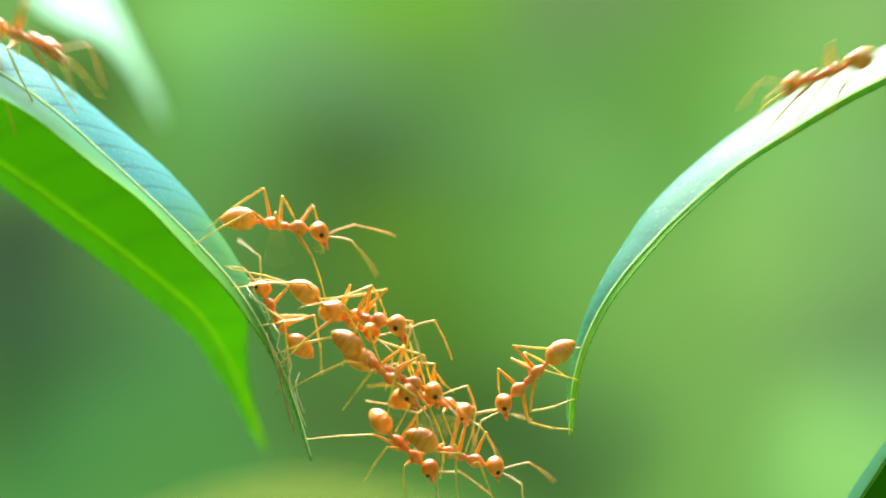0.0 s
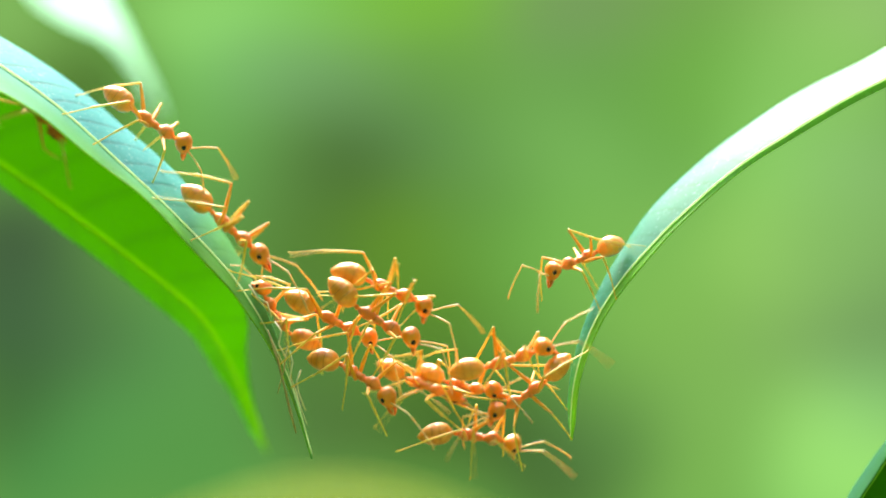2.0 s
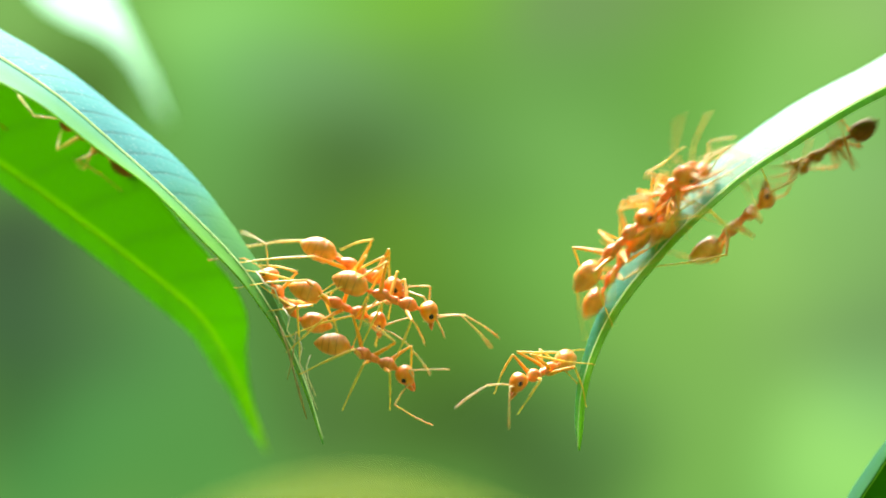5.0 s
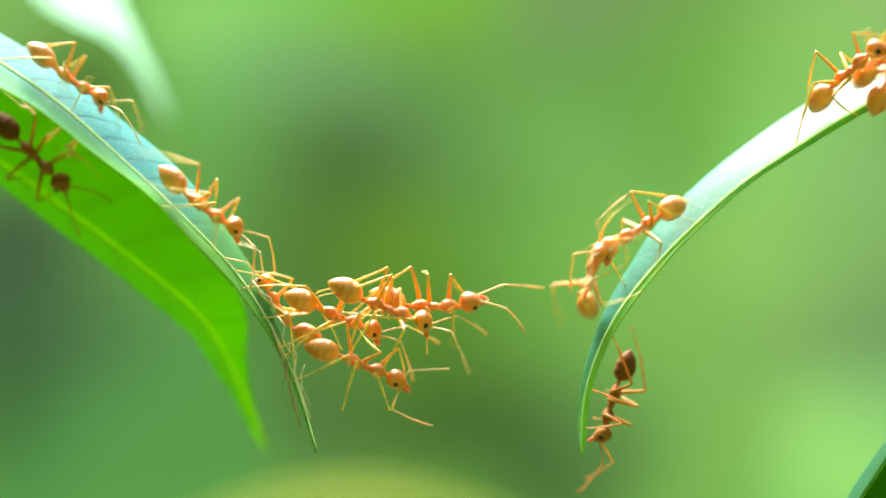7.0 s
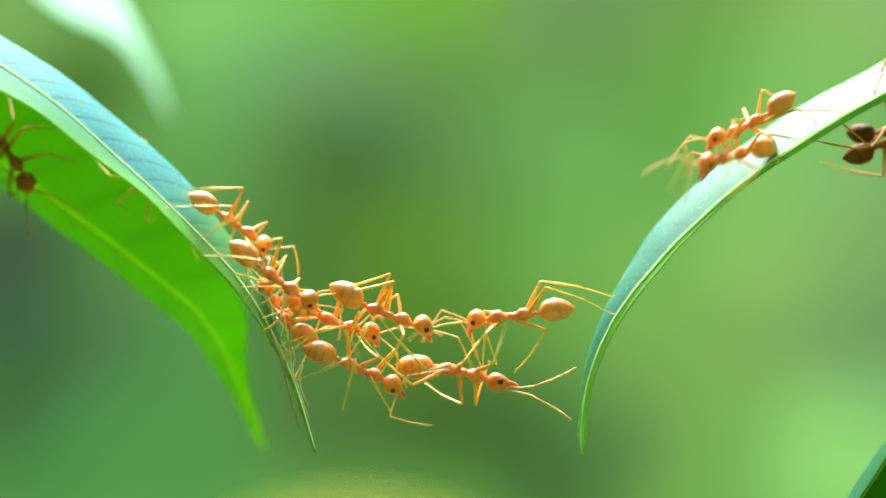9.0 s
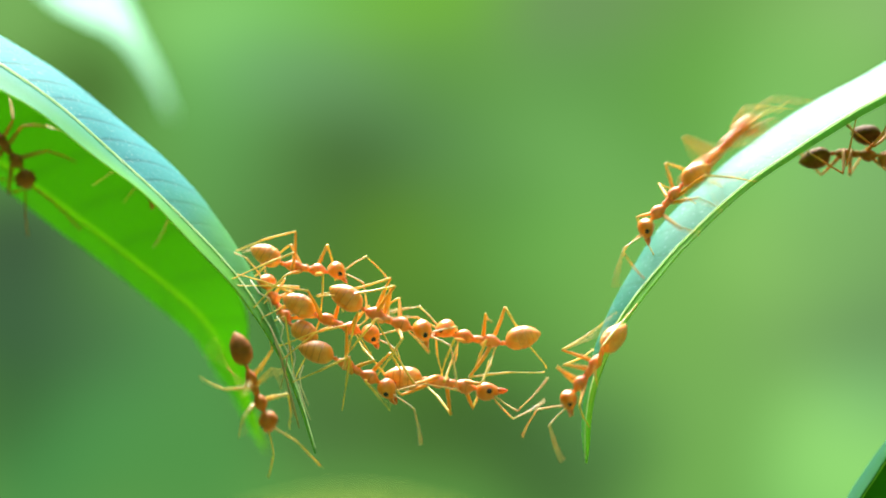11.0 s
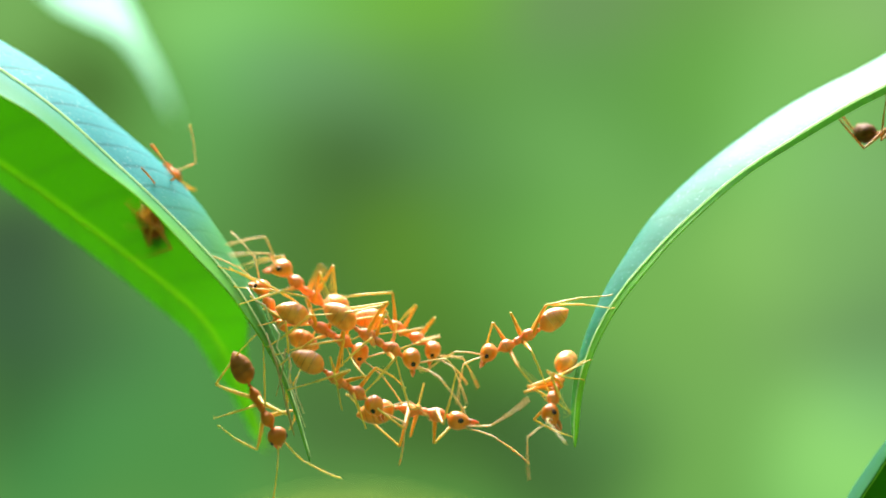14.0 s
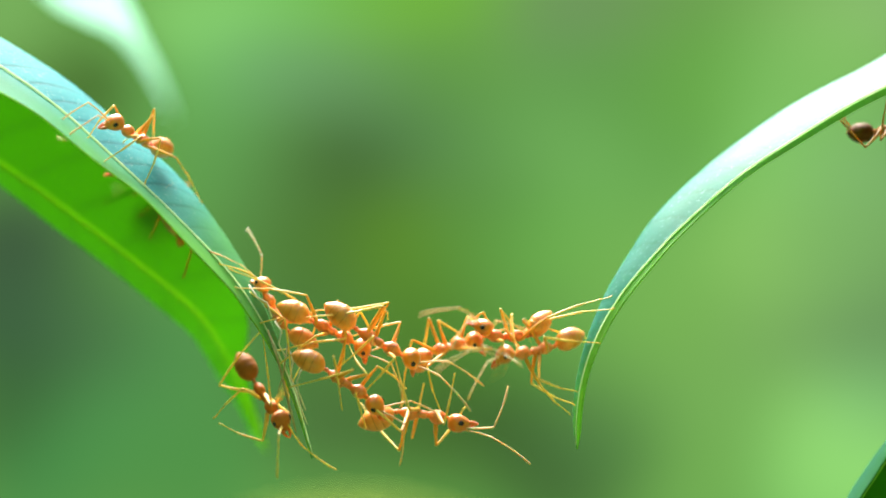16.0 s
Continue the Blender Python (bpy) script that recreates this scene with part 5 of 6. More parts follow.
    crawl(ant("orange weaver ant climbing over the others across the chain", 0.94), 
          (0, (-47.6, 0.8, 26.2), (-45.2, 0.8, 24.6), (-43.2, 0.8, 23.0), 30),
          (6, (-38.3, 0.8, 20.1), (-35.9, 0.8, 18.5), (-33.9, 0.8, 17.1), 30),
          (6.5, (-33.9, 0.8, 17.3), (-31.5, 0.8, 15.7), (-29.5, 0.8, 14.3), 30),
          (7, (-28.7, 0.8, 13.9), (-26.3, 0.8, 11.9), (-24.3, 0.8, 10.7), 30),
          (7.5, (-25.2, 0.8, 11.3), (-22.5, 0.8, 9.3), (-20.7, 0.8, 8.3), 30),
          (8, (-23.1, 0.8, 8.9), (-20.7, 0.8, 6.9), (-18.9, 0.8, 5.5), 30),
          (8.5, (-20.9, 0.8, 6.8), (-18.0, 0.8, 5.3), (-16.3, 0.8, 4.3), 30),
          (9, (-17.2, 0.8, 3.4), (-14.6, 0.8, 1.6), (-12.9, 0.8, 0.4), 30),
          (10, (-14.6, 0.8, 1.2), (-11.8, 0.8, -0.4), (-9.8, 0.8, -1.2), 30),
          (11.5, (-11.6, 0.8, -1.0), (-9.0, 0.8, -1.8), (-6.6, 0.8, -1.8), 30),
          (12, (-10.9, 0.8, -1.2), (-8.4, 0.8, -2.2), (-6.0, 0.8, -3.0), 30),
          (12.5, (-8.7, 0.8, -1.8), (-5.8, 0.8, -3.2), (-3.8, 0.8, -4.1), 30),
          (13, (-8.3, 0.8, -2.9), (-5.4, 0.8, -4.0), (-3.5, 0.8, -5.0), 30),
          (13.5, (-7.5, 0.8, -2.9), (-5.0, 0.8, -4.2), (-2.9, 0.8, -5.2), 30),
          (14, (-5.0, 0.8, -5.0), (-2.6, 0.8, -6.0), (-0.6, 0.8, -7.4), 30),
          (14.5, (-4.1, 0.8, -5.5), (-1.6, 0.8, -7.2), (0.0, 0.8, -8.7), 30),
          (15, (-2.4, 0.8, -8.0), (0.2, 0.8, -9.5), (2.4, 0.8, -10.5), 30),
          (15.5, (-1.1, 2.1, -8.5), (1.4, 0.8, -9.3), (3.6, -0.1, -9.2), 30),
          (16, (-1.5, 2.5, -8.0), (0.4, 0.8, -7.0), (2.6, -0.5, -6.5), 30))
    crawl(ant("orange weaver ant climbing through the cluster towards the far leaf", 1.02), 
          (0, (-5.7, -1.2, -7.8), (-2.9, -1.2, -9.1), (-0.4, -1.2, -10.2), 30),
          (0.5, (-4.6, -1.2, -8.7), (-1.2, -1.2, -9.6), (1.3, -1.2, -9.9), 30),
          (1, (-1.6, 0.5, -8.5), (1.0, -1.2, -9.4), (3.0, -2.4, -9.6), 30),
          (1.5, (-1.3, -1.2, -8.3), (2.2, -1.2, -9.4), (4.3, -1.2, -9.3), 30),
          (2, (1.7, -1.2, -8.5), (4.8, -1.2, -7.8), (7.3, -1.2, -6.8), 30),
          (2.5, (4.7, -1.2, -8.3), (6.6, -1.2, -6.5), (8.9, -1.2, -4.2), 30),
          (3, (7.1, 0.5, -6.6), (8.3, -1.2, -4.1), (8.5, -2.4, -1.9), 60),
          (3.5, (10.1, 1.5, -3.2), (9.8, -1.2, -1.9), (10.0, -3.2, -0.5), 60),
          (4, (12.4, 5.1, -4.9), (12.9, 3.0, -2.8), (14.0, 1.4, -1.2), 160),
          (4.6, (15.7, 3.0, -3.2), (17.8, 3.0, -1.2), (19.8, 3.0, 0.9), 160),
          (5.4, (21.8, -0.4, 3.2), (24.0, -1.6, 5.2), (25.8, -2.5, 6.3), 165),
          (6.3, (26.2, 0.0, 6.0), (28.4, -1.6, 7.6), (30.1, -2.8, 8.3), 165),
          (6.5, (27.8, -1.6, 7.8), (29.1, -1.6, 10.1), (30.3, -1.6, 12.6), 100),
          (7, (30.8, -0.2, 10.6), (31.9, -1.6, 13.1), (32.9, -2.6, 15.0), 60),
          (7.6, (34.7, 0.1, 15.2), (36.3, -1.6, 16.7), (38.0, -2.9, 17.7), 30),
          (16, (38.7, 0.4, 17.7), (40.3, -1.3, 19.1), (42.0, -2.6, 20.1), 30))
    crawl(ant("orange weaver ant dangling in the lower cluster of the bridge", 0.95), 
          (0, (-4.4, 2.3, -12.5), (-2.6, 1.2, -14.3), (-0.8, 0.4, -15.7), 60),
          (0.5, (-5.3, 1.2, -12.9), (-3.4, 1.2, -15.1), (-2.0, 1.2, -16.8), 60),
          (1, (-7.5, 2.2, -12.3), (-6.4, 1.2, -14.7), (-5.6, 0.4, -16.9), 60),
          (1.5, (-7.6, 2.8, -10.1), (-6.3, 1.2, -12.0), (-5.0, 0.0, -13.5), 60),
          (2, (-3.8, 2.3, -8.6), (-1.2, 1.2, -9.8), (0.8, 0.4, -10.4), 60),
          (2.5, (0.7, 2.7, -9.4), (3.1, 1.2, -10.4), (4.8, 0.1, -11.2), 60),
          (3, (0.6, 1.2, -7.3), (3.9, 1.2, -8.3), (6.1, 1.2, -8.7), 60),
          (3.5, (4.5, 2.8, -9.0), (6.7, 1.2, -10.0), (8.6, 0.0, -10.4), 60),
          (4, (5.7, 2.8, -8.5), (7.3, 1.2, -6.2), (8.7, 0.0, -5.4), 60),
          (4.6, (11.1, 1.0, -4.0), (12.7, 1.0, -1.2), (14.3, 1.0, 0.8), 60),
          (5.3, (18.4, 1.5, 5.3), (20.4, 1.5, 7.3), (22.4, 1.5, 8.9), 25),
          (6, (25.7, 1.5, 10.5), (28.1, 1.5, 12.2), (30.1, 1.5, 13.4), 25),
          (6.5, (34.0, 2.7, 14.3), (36.2, 1.5, 15.4), (38.0, 0.6, 16.1), 25),
          (16, (37.8, 1.5, 16.2), (40.2, 1.5, 17.4), (42.6, 1.5, 18.6), 25))
    crawl(ant("orange weaver ant hanging lowest under the bridge", 1.00), 
          (0, (-1.6, -0.4, -13.4), (1.4, -0.4, -14.7), (3.8, -0.4, -15.4), 35),
          (0.5, (-1.4, -0.4, -14.1), (1.8, -0.4, -14.7), (4.1, -0.4, -14.8), 35),
          (1, (-1.5, 1.9, -13.6), (-0.8, -0.4, -15.3), (0.6, -2.1, -16.1), 35),
          (1.5, (-3.2, 1.1, -14.4), (-0.6, -0.4, -15.5), (1.3, -1.5, -16.3), 35),
          (2, (-0.6, -0.4, -13.1), (2.6, -0.4, -13.3), (4.9, -0.4, -13.8), 35),
          (2.5, (1.2, -0.4, -12.7), (4.2, -0.4, -12.4), (6.6, -0.4, -12.2), 35),
          (3, (1.1, -0.4, -12.7), (4.2, -0.4, -13.0), (6.8, -0.4, -13.1), 35),
          (3.5, (3.2, -0.4, -12.5), (6.0, -0.4, -12.5), (8.5, -0.4, -12.6), 35),
          (4, (5.4, -0.4, -10.9), (7.8, -0.4, -9.1), (10.4, -0.4, -8.4), 35),
          (4.5, (9.0, -0.4, -6.3), (10.6, -0.4, -4.0), (12.2, -0.4, -1.6), 35),
          (5, (13.9, 1.0, 0.8), (15.9, 1.0, 3.1), (18.0, 1.0, 4.9), 35),
          (5.6, (22.2, 2.7, 8.6), (24.5, 1.5, 10.1), (26.3, 0.6, 11.3), 35),
          (6.2, (31.6, 2.9, 13.9), (33.8, 1.5, 15.4), (35.5, 0.5, 16.1), 35),
          (16, (41.0, 1.5, 17.8), (43.4, 1.5, 19.0), (45.9, 1.5, 20.2), 35))
    crawl(ant("orange weaver ant gripping others inside the cluster", 0.94), 
          (0, (-2.9, 1.7, -10.7), (-0.4, 0.6, -10.8), (1.8, -0.2, -11.8), 50),
          (0.5, (-2.9, 0.6, -10.0), (-0.4, 0.6, -12.1), (1.5, 0.6, -13.0), 50),
          (1, (-3.0, 3.0, -14.6), (-3.2, 0.6, -13.0), (-2.7, -1.2, -11.5), 50),
          (1.5, (-1.3, 2.4, -13.3), (-2.0, 0.6, -11.2), (-3.0, -0.7, -9.3), 50),
          (2, (-1.0, 2.0, -8.9), (1.6, 0.6, -9.8), (3.6, -0.4, -10.0), 50),
          (2.5, (0.0, 1.9, -8.8), (2.6, 0.6, -9.9), (4.2, -0.3, -10.8), 50),
          (3, (-0.8, 0.6, -9.3), (2.4, 0.6, -10.9), (4.1, 0.6, -11.7), 50),
          (3.5, (1.2, 1.9, -10.4), (3.9, 0.6, -11.4), (5.6, -0.3, -10.7), 50),
          (4, (3.5, 1.8, -9.8), (5.7, 0.6, -9.0), (8.0, -0.3, -7.9), 50),
          (4.6, (7.9, 0.6, -8.0), (9.5, 0.6, -5.6), (10.7, 0.6, -3.2), 50),
          (5.3, (13.1, 1.0, 0.0), (15.1, 1.0, 2.3), (16.7, 1.0, 4.1), 50),
          (5.9, (22.0, 1.5, 8.1), (24.5, 1.5, 9.7), (26.5, 1.5, 11.1), 50),
          (6.4, (32.1, 1.5, 14.2), (34.6, 1.5, 15.4), (36.6, 1.5, 16.6), 50),
          (16, (40.6, 1.5, 18.2), (43.0, 1.5, 19.4), (45.5, 1.5, 20.6), 50))
    crawl(ant("orange weaver ant clinging to the thin tip of the curved leaf", 0.97), 
          (0, (8.3, -1.0, -7.2), (6.0, -1.0, -9.3), (4.0, -1.0, -11.2), 150),
          (0.5, (8.5, -1.0, -6.6), (6.4, -1.0, -9.1), (4.5, -1.0, -10.8), 150),
          (1, (8.2, -1.0, -8.9), (7.7, -1.0, -11.9), (7.4, -1.0, -14.1), 150),
          (1.5, (7.5, -1.0, -9.8), (5.6, -1.0, -12.2), (3.9, -1.0, -14.1), 150),
          (2, (8.1, -1.0, -8.3), (5.8, -1.0, -10.3), (3.5, -1.0, -11.5), 150),
          (2.5, (7.8, 0.2, -7.9), (6.4, -1.0, -9.9), (4.0, -1.9, -10.8), 150),
          (3, (8.1, -1.0, -8.4), (6.2, -1.0, -9.9), (3.8, -1.0, -11.5), 150),
          (3.5, (8.3, -1.0, -7.9), (6.2, -1.0, -9.9), (4.2, -1.0, -11.3), 150),
          (4, (8.2, -1.0, -7.0), (6.2, -1.0, -8.3), (3.5, -1.0, -9.7), 150),
          (5, (8.7, 1.1, -8.0), (7.0, -1.0, -8.7), (5.0, -2.5, -9.4), 150),
          (5.8, (9.5, 1.3, -8.4), (8.0, -1.0, -7.5), (7.1, -2.7, -5.9), 100),
          (6.5, (10.1, 1.4, -7.7), (8.9, -1.0, -6.4), (9.3, -2.8, -5.1), 60),
          (7, (10.4, 1.0, -4.1), (10.4, -1.0, -1.9), (11.1, -2.5, -0.2), 50),
          (7.5, (17.6, 0.5, 4.9), (18.5, -1.3, 7.2), (19.1, -2.6, 8.7), 45),
          (8, (25.6, -0.2, 11.0), (26.9, -1.6, 12.5), (28.6, -2.6, 14.4), 30),
          (8.3, (22.7, -1.0, 9.0), (24.5, -1.0, 10.7), (26.4, -1.0, 12.7), 30),
          (8.5, (24.3, 1.6, 9.3), (24.6, -1.0, 9.7), (25.1, -3.0, 10.6), 40),
          (8.6, (24.6, 1.8, 8.9), (24.4, -1.0, 9.5), (24.4, -3.0, 10.2), 60),
          (8.7, (24.8, 1.7, 8.5), (23.5, -1.0, 8.6), (22.3, -3.0, 8.5), 110),
          (8.8, (24.9, 1.0, 8.8), (22.8, -1.3, 8.4), (20.9, -3.0, 8.1), 140),
          (9, (22.9, 0.5, 7.2), (20.3, -1.3, 6.5), (18.3, -2.6, 5.9), 150),
          (9.8, (18.1, -1.3, 4.0), (15.7, -1.3, 1.6), (13.7, -1.3, -0.4), 150),
          (10.6, (13.4, -1.0, -3.1), (11.8, -1.0, -5.9), (10.6, -1.0, -8.3), 150),
          (11.5, (10.8, -1.0, -8.5), (8.6, -1.0, -10.7), (6.6, -1.0, -12.4), 150),
          (12, (9.7, -1.0, -8.0), (7.4, -1.0, -9.9), (5.3, -1.0, -11.1), 150),
          (12.5, (9.5, -1.0, -8.2), (6.6, -1.0, -9.6), (4.4, -1.0, -9.9), 150),
          (13, (9.1, -1.0, -7.0), (6.8, -1.0, -8.9), (4.9, -1.0, -10.1), 150),
          (13.5, (9.3, 0.3, -7.1), (6.6, -1.0, -8.5), (4.8, -2.0, -9.2), 150),
          (14, (8.8, 1.2, -8.1), (8.0, -1.0, -9.9), (7.5, -2.6, -11.5), 150),
          (14.5, (8.7, -1.0, -8.3), (8.2, -1.0, -10.9), (7.5, -1.0, -13.5), 150),
          (15, (8.8, 0.2, -8.4), (7.6, -1.0, -10.3), (5.9, -1.9, -12.5), 150),
          (15.5, (8.7, 0.2, -7.6), (6.4, -1.0, -9.5), (4.7, -1.9, -10.6), 150),
          (16, (9.2, 0.4, -6.3), (6.4, -1.0, -7.2), (4.4, -2.0, -7.4), 150),
          reach=((4, 6.1, 6.85, (10.4, -0.2, -10.2), (-1, 0, -0.3)), (5, 6.1, 6.85, (10.7, 0.2, -9.8), (-1, 0, -0.3)), (0, 6.1, 6.85, (12.0, 0.2, -3.4), (-0.6, 0, 0.8)), (1, 6.1, 6.85, (11.9, -0.2, -4.5), (-0.7, 0, 0.6)), (3, 6.1, 6.85, (11.4, -0.2, -5.7), (-1, 0, 0.3)),
                 (4, 0.9, 1.3, (9.4, 0.3, -9.5), (-1, 0, 0.4)), (5, 0.9, 1.3, (9.4, -0.2, -9.6), (-1, 0, 0.2)), (4, 13.8, 15.3, (10.0, 0.2, -8.0), (-1, 0, 0.6)), (5, 13.8, 15.3, (10.0, -0.2, -8.2), (-1, 0, 0.3)),
                 (1, 0, 0.9, (9.2, -0.2, -12.8), (-0.3, 0, -1)), (3, 0, 0.9, (9.3, -0.2, -10.6), (0, -0.3, -1)), (4, 0, 0.9, (9.9, 0.3, -7.0), (-1, 0, 0.5)), (5, 0, 0.9, (9.6, -0.2, -9.3), (-1, 0, 0.3)), (3, 11.6, 13.8, (9.7, -0.2, -9.4), (0.3, -0.5, -0.8)), (1, 11.6, 13.8, (9.4, -0.2, -12.4), (0, -0.4, -1)), (3, 14.6, 16, (9.5, -0.2, -10.1), (0.2, -0.5, -0.9)), (1, 14.6, 16, (9.4, -0.2, -12.2), (-0.2, -0.4, -1)), (2, 14.6, 16, (9.4, 0.3, -11.1), (-0.2, 0, -1))))
    crawl(ant("orange weaver ant leaning out from the curved leaf", 0.92), 
          (0, (29.6, -1.3, 13.4), (26.6, -1.3, 12.2), (24.5, -1.3, 11.6), 155),
          (0.5, (16.2, -1.3, 4.5), (13.5, -1.3, 2.8), (11.9, -1.3, 1.5), 155),
          (1, (11.9, 0.0, -0.6), (10.0, 0.0, -3.0), (8.7, 0.0, -4.4), 155),
          (1.5, (11.8, 1.2, -0.2), (9.8, 0.0, -1.8), (7.9, -0.9, -3.0), 155),
          (2, (12.0, 1.3, 0.2), (9.6, 0.0, -0.8), (7.6, -1.0, -1.6), 155),
          (2.5, (12.5, 1.9, 0.5), (10.4, 0.0, -0.1), (8.6, -1.4, -0.4), 155),
          (3, (12.4, 2.2, 0.5), (10.6, 0.0, 0.2), (9.1, -1.7, 0.2), 155),
          (3.5, (12.7, 2.1, -0.1), (10.5, 0.0, -0.7), (9.3, -1.6, -1.2), 155),
          (4, (12.9, 2.1, 0.4), (11.0, 0.0, -0.4), (9.7, -1.6, -1.1), 155),
          (4.7, (14.3, 0.6, 0.0), (12.9, -1.3, 1.6), (13.6, -2.7, 3.2), 110),
          (5, (15.9, 0.5, 1.6), (16.1, -1.3, 3.6), (17.2, -2.6, 5.2), 60),
          (5.6, (22.1, -1.3, 8.0), (24.0, -1.3, 9.6), (26.0, -1.3, 11.0), 30),
          (6.2, (32.6, -0.1, 14.0), (34.8, -1.3, 15.1), (36.5, -2.2, 15.8), 30),
          (16, (40.3, -1.3, 17.9), (42.7, -1.3, 19.1), (45.1, -1.3, 19.9), 30))
    # Roams behind the leaf, its shade put into the cuticle colour.
    crawl(ant("brown weaver ant roaming behind the curved leaf tip", 0.94, DARK_SHADE), 
          (0, (47.9, 3.0, 18.0), (45.5, 3.0, 16.7), (43.4, 3.0, 15.5), 20),
          (4.2, (45.5, 3.0, 15.9), (43.0, 3.0, 14.7), (40.6, 3.0, 13.9), 20),
          (4.9, (31.6, 3.0, 9.4), (29.2, 3.0, 8.2), (27.1, 3.0, 7.0), 20),
          (5.6, (22.2, 3.0, 2.9), (20.2, 3.0, 0.9), (18.6, 3.0, -1.2), 20),
          (6.2, (16.9, 3.0, -2.0), (15.5, 3.0, -4.6), (14.7, 3.0, -6.9), 20),
          (6.5, (15.0, 3.0, -4.4), (14.0, 3.0, -7.1), (13.7, 3.0, -9.3), 20),
          (7, (13.2, 3.0, -8.3), (12.1, 3.0, -11.2), (11.4, 3.0, -13.8), 20),
          (7.3, (13.4, 4.8, -8.2), (12.9, 3.0, -10.1), (13.2, 1.7, -12.1), 60),
          (7.5, (14.0, 5.6, -5.9), (13.9, 3.0, -6.9), (13.9, 0.9, -7.7), 110),
          (7.7, (15.1, 5.1, -4.9), (16.5, 3.0, -3.6), (17.6, 1.4, -2.8), 150),
          (8, (17.8, 3.0, -2.2), (20.0, 3.0, 0.0), (22.2, 3.0, 1.7), 160),
          (8.5, (28.1, 4.1, 5.9), (30.4, 3.0, 7.0), (32.3, 2.2, 7.9), 165),
          (9, (30.4, 3.0, 7.0), (32.8, 3.0, 7.8), (35.3, 3.0, 8.4), 165),
          (10.5, (28.6, 4.2, 6.8), (30.8, 3.0, 7.0), (33.1, 2.1, 6.9), 165),
          (11.5, (26.4, 3.0, 6.6), (29.1, 3.0, 6.8), (31.6, 3.0, 6.2), 165),
          (12, (28.1, 4.1, 7.0), (30.5, 3.0, 7.2), (32.7, 2.2, 6.6), 165),
          (12.5, (29.9, 4.5, 8.3), (31.9, 3.0, 8.3), (33.8, 1.9, 8.1), 165),
          (13, (33.5, 4.1, 8.9), (35.7, 3.0, 9.2), (37.9, 2.2, 9.6), 165),
          (16, (36.8, 4.1, 10.3), (39.0, 3.0, 10.6), (41.2, 2.2, 11.0), 165),
          reach=((0, 7.25, 7.85, (13.0, 0.6, -2.9), (-1, 0, 0.3)), (1, 7.25, 7.85, (14.4, 0.8, -2.6), (1, 0, 0.3))))
    crawl(ant("orange weaver ant bridging the gap with stretched legs", 1.03), 
          (0, (47.1, 0.3, 20.9), (44.3, -1.3, 19.9), (41.6, -2.5, 18.9), 155),
          (4.6, (44.7, 0.3, 20.1), (41.9, -1.3, 19.1), (39.2, -2.5, 18.2), 155),
          (5.5, (35.9, 0.2, 15.7), (33.2, -1.3, 14.5), (30.6, -2.4, 13.4), 155),
          (6, (26.3, 0.2, 10.9), (24.0, -1.3, 9.6), (21.5, -2.4, 7.9), 155),
          (6.5, (19.0, -1.3, 4.7), (16.3, -1.3, 2.9), (14.2, -1.3, 1.6), 155),
          (7, (16.1, -0.2, 2.8), (13.7, -1.3, 1.3), (11.3, -2.1, -0.1), 155),
          (7.5, (12.6, 0.0, -0.5), (9.8, 0.0, -2.2), (7.4, 0.0, -3.2), 155),
          (8, (10.0, 0.0, -2.2), (6.8, 0.0, -3.4), (4.2, 0.0, -3.8), 155),
          (8.5, (8.8, 0.0, -3.0), (5.2, 0.0, -3.8), (2.8, 0.0, -3.8), 155),
          (9, (8.2, 0.0, -4.3), (4.8, 0.0, -4.8), (2.4, 0.0, -5.0), 155),
          (10, (7.0, 0.0, -5.4), (3.6, 0.0, -5.4), (1.0, 0.0, -5.4), 155),
          (11.5, (4.8, 0.8, -6.8), (1.6, 0.8, -6.7), (-1.0, 0.8, -5.5), 155),
          (12, (2.2, 1.0, -7.7), (-0.6, 1.0, -6.1), (-2.8, 1.0, -4.7), 155),
          (12.5, (-1.8, 3.2, -9.0), (-3.8, 1.5, -7.4), (-5.8, 0.3, -6.0), 155),
          (13, (-3.4, 3.5, -8.6), (-5.4, 1.8, -7.0), (-7.4, 0.6, -5.6), 155),
          (13.5, (-5.5, 3.3, -6.5), (-7.4, 1.8, -4.6), (-9.4, 0.7, -3.2), 155),
          (14, (-8.0, 2.4, -4.1), (-9.8, 1.0, -3.0), (-11.9, -0.1, -0.8), 155),
          (14.5, (-11.4, 0.5, -1.8), (-13.8, 0.5, 0.6), (-15.4, 0.5, 2.3), 155),
          (15, (-14.8, 3.6, -1.4), (-16.6, 2.4, 1.0), (-18.0, 1.5, 2.8), 155),
          (15.5, (-17.6, 7.2, -0.3), (-19.3, 5.5, 1.5), (-20.8, 4.3, 3.2), 170),
          (16, (-19.9, 7.2, 2.1), (-21.8, 6.0, 4.1), (-23.5, 5.1, 5.8), 180),
          reach=((4, 9.8, 12.1, (7.4, 0.4, -8.5), (0.2, 0.2, 1)), (5, 9.8, 12.1, (7.2, -0.4, -8.7), (0, -0.4, -1)), (2, 8.2, 8.75, (3.2, 0.2, -7.5), (-0.6, 0, -0.3)), (3, 8.2, 8.75, (4.2, -0.2, -7.7), (0.5, -0.2, -0.2)), (2, 8.75, 9.5, (3.8, 0.2, -8.2), (-0.6, 0, -0.3)), (3, 8.75, 9.5, (5.0, -0.2, -8.8), (0.5, -0.2, -0.2)),
                 (4, 7.7, 9.4, (12.2, 0.2, -3.4), (-0.2, 0.2, 1)), (5, 7.7, 9.4, (12.2, -0.3, -4.7), (-0.2, -0.3, 1)),))
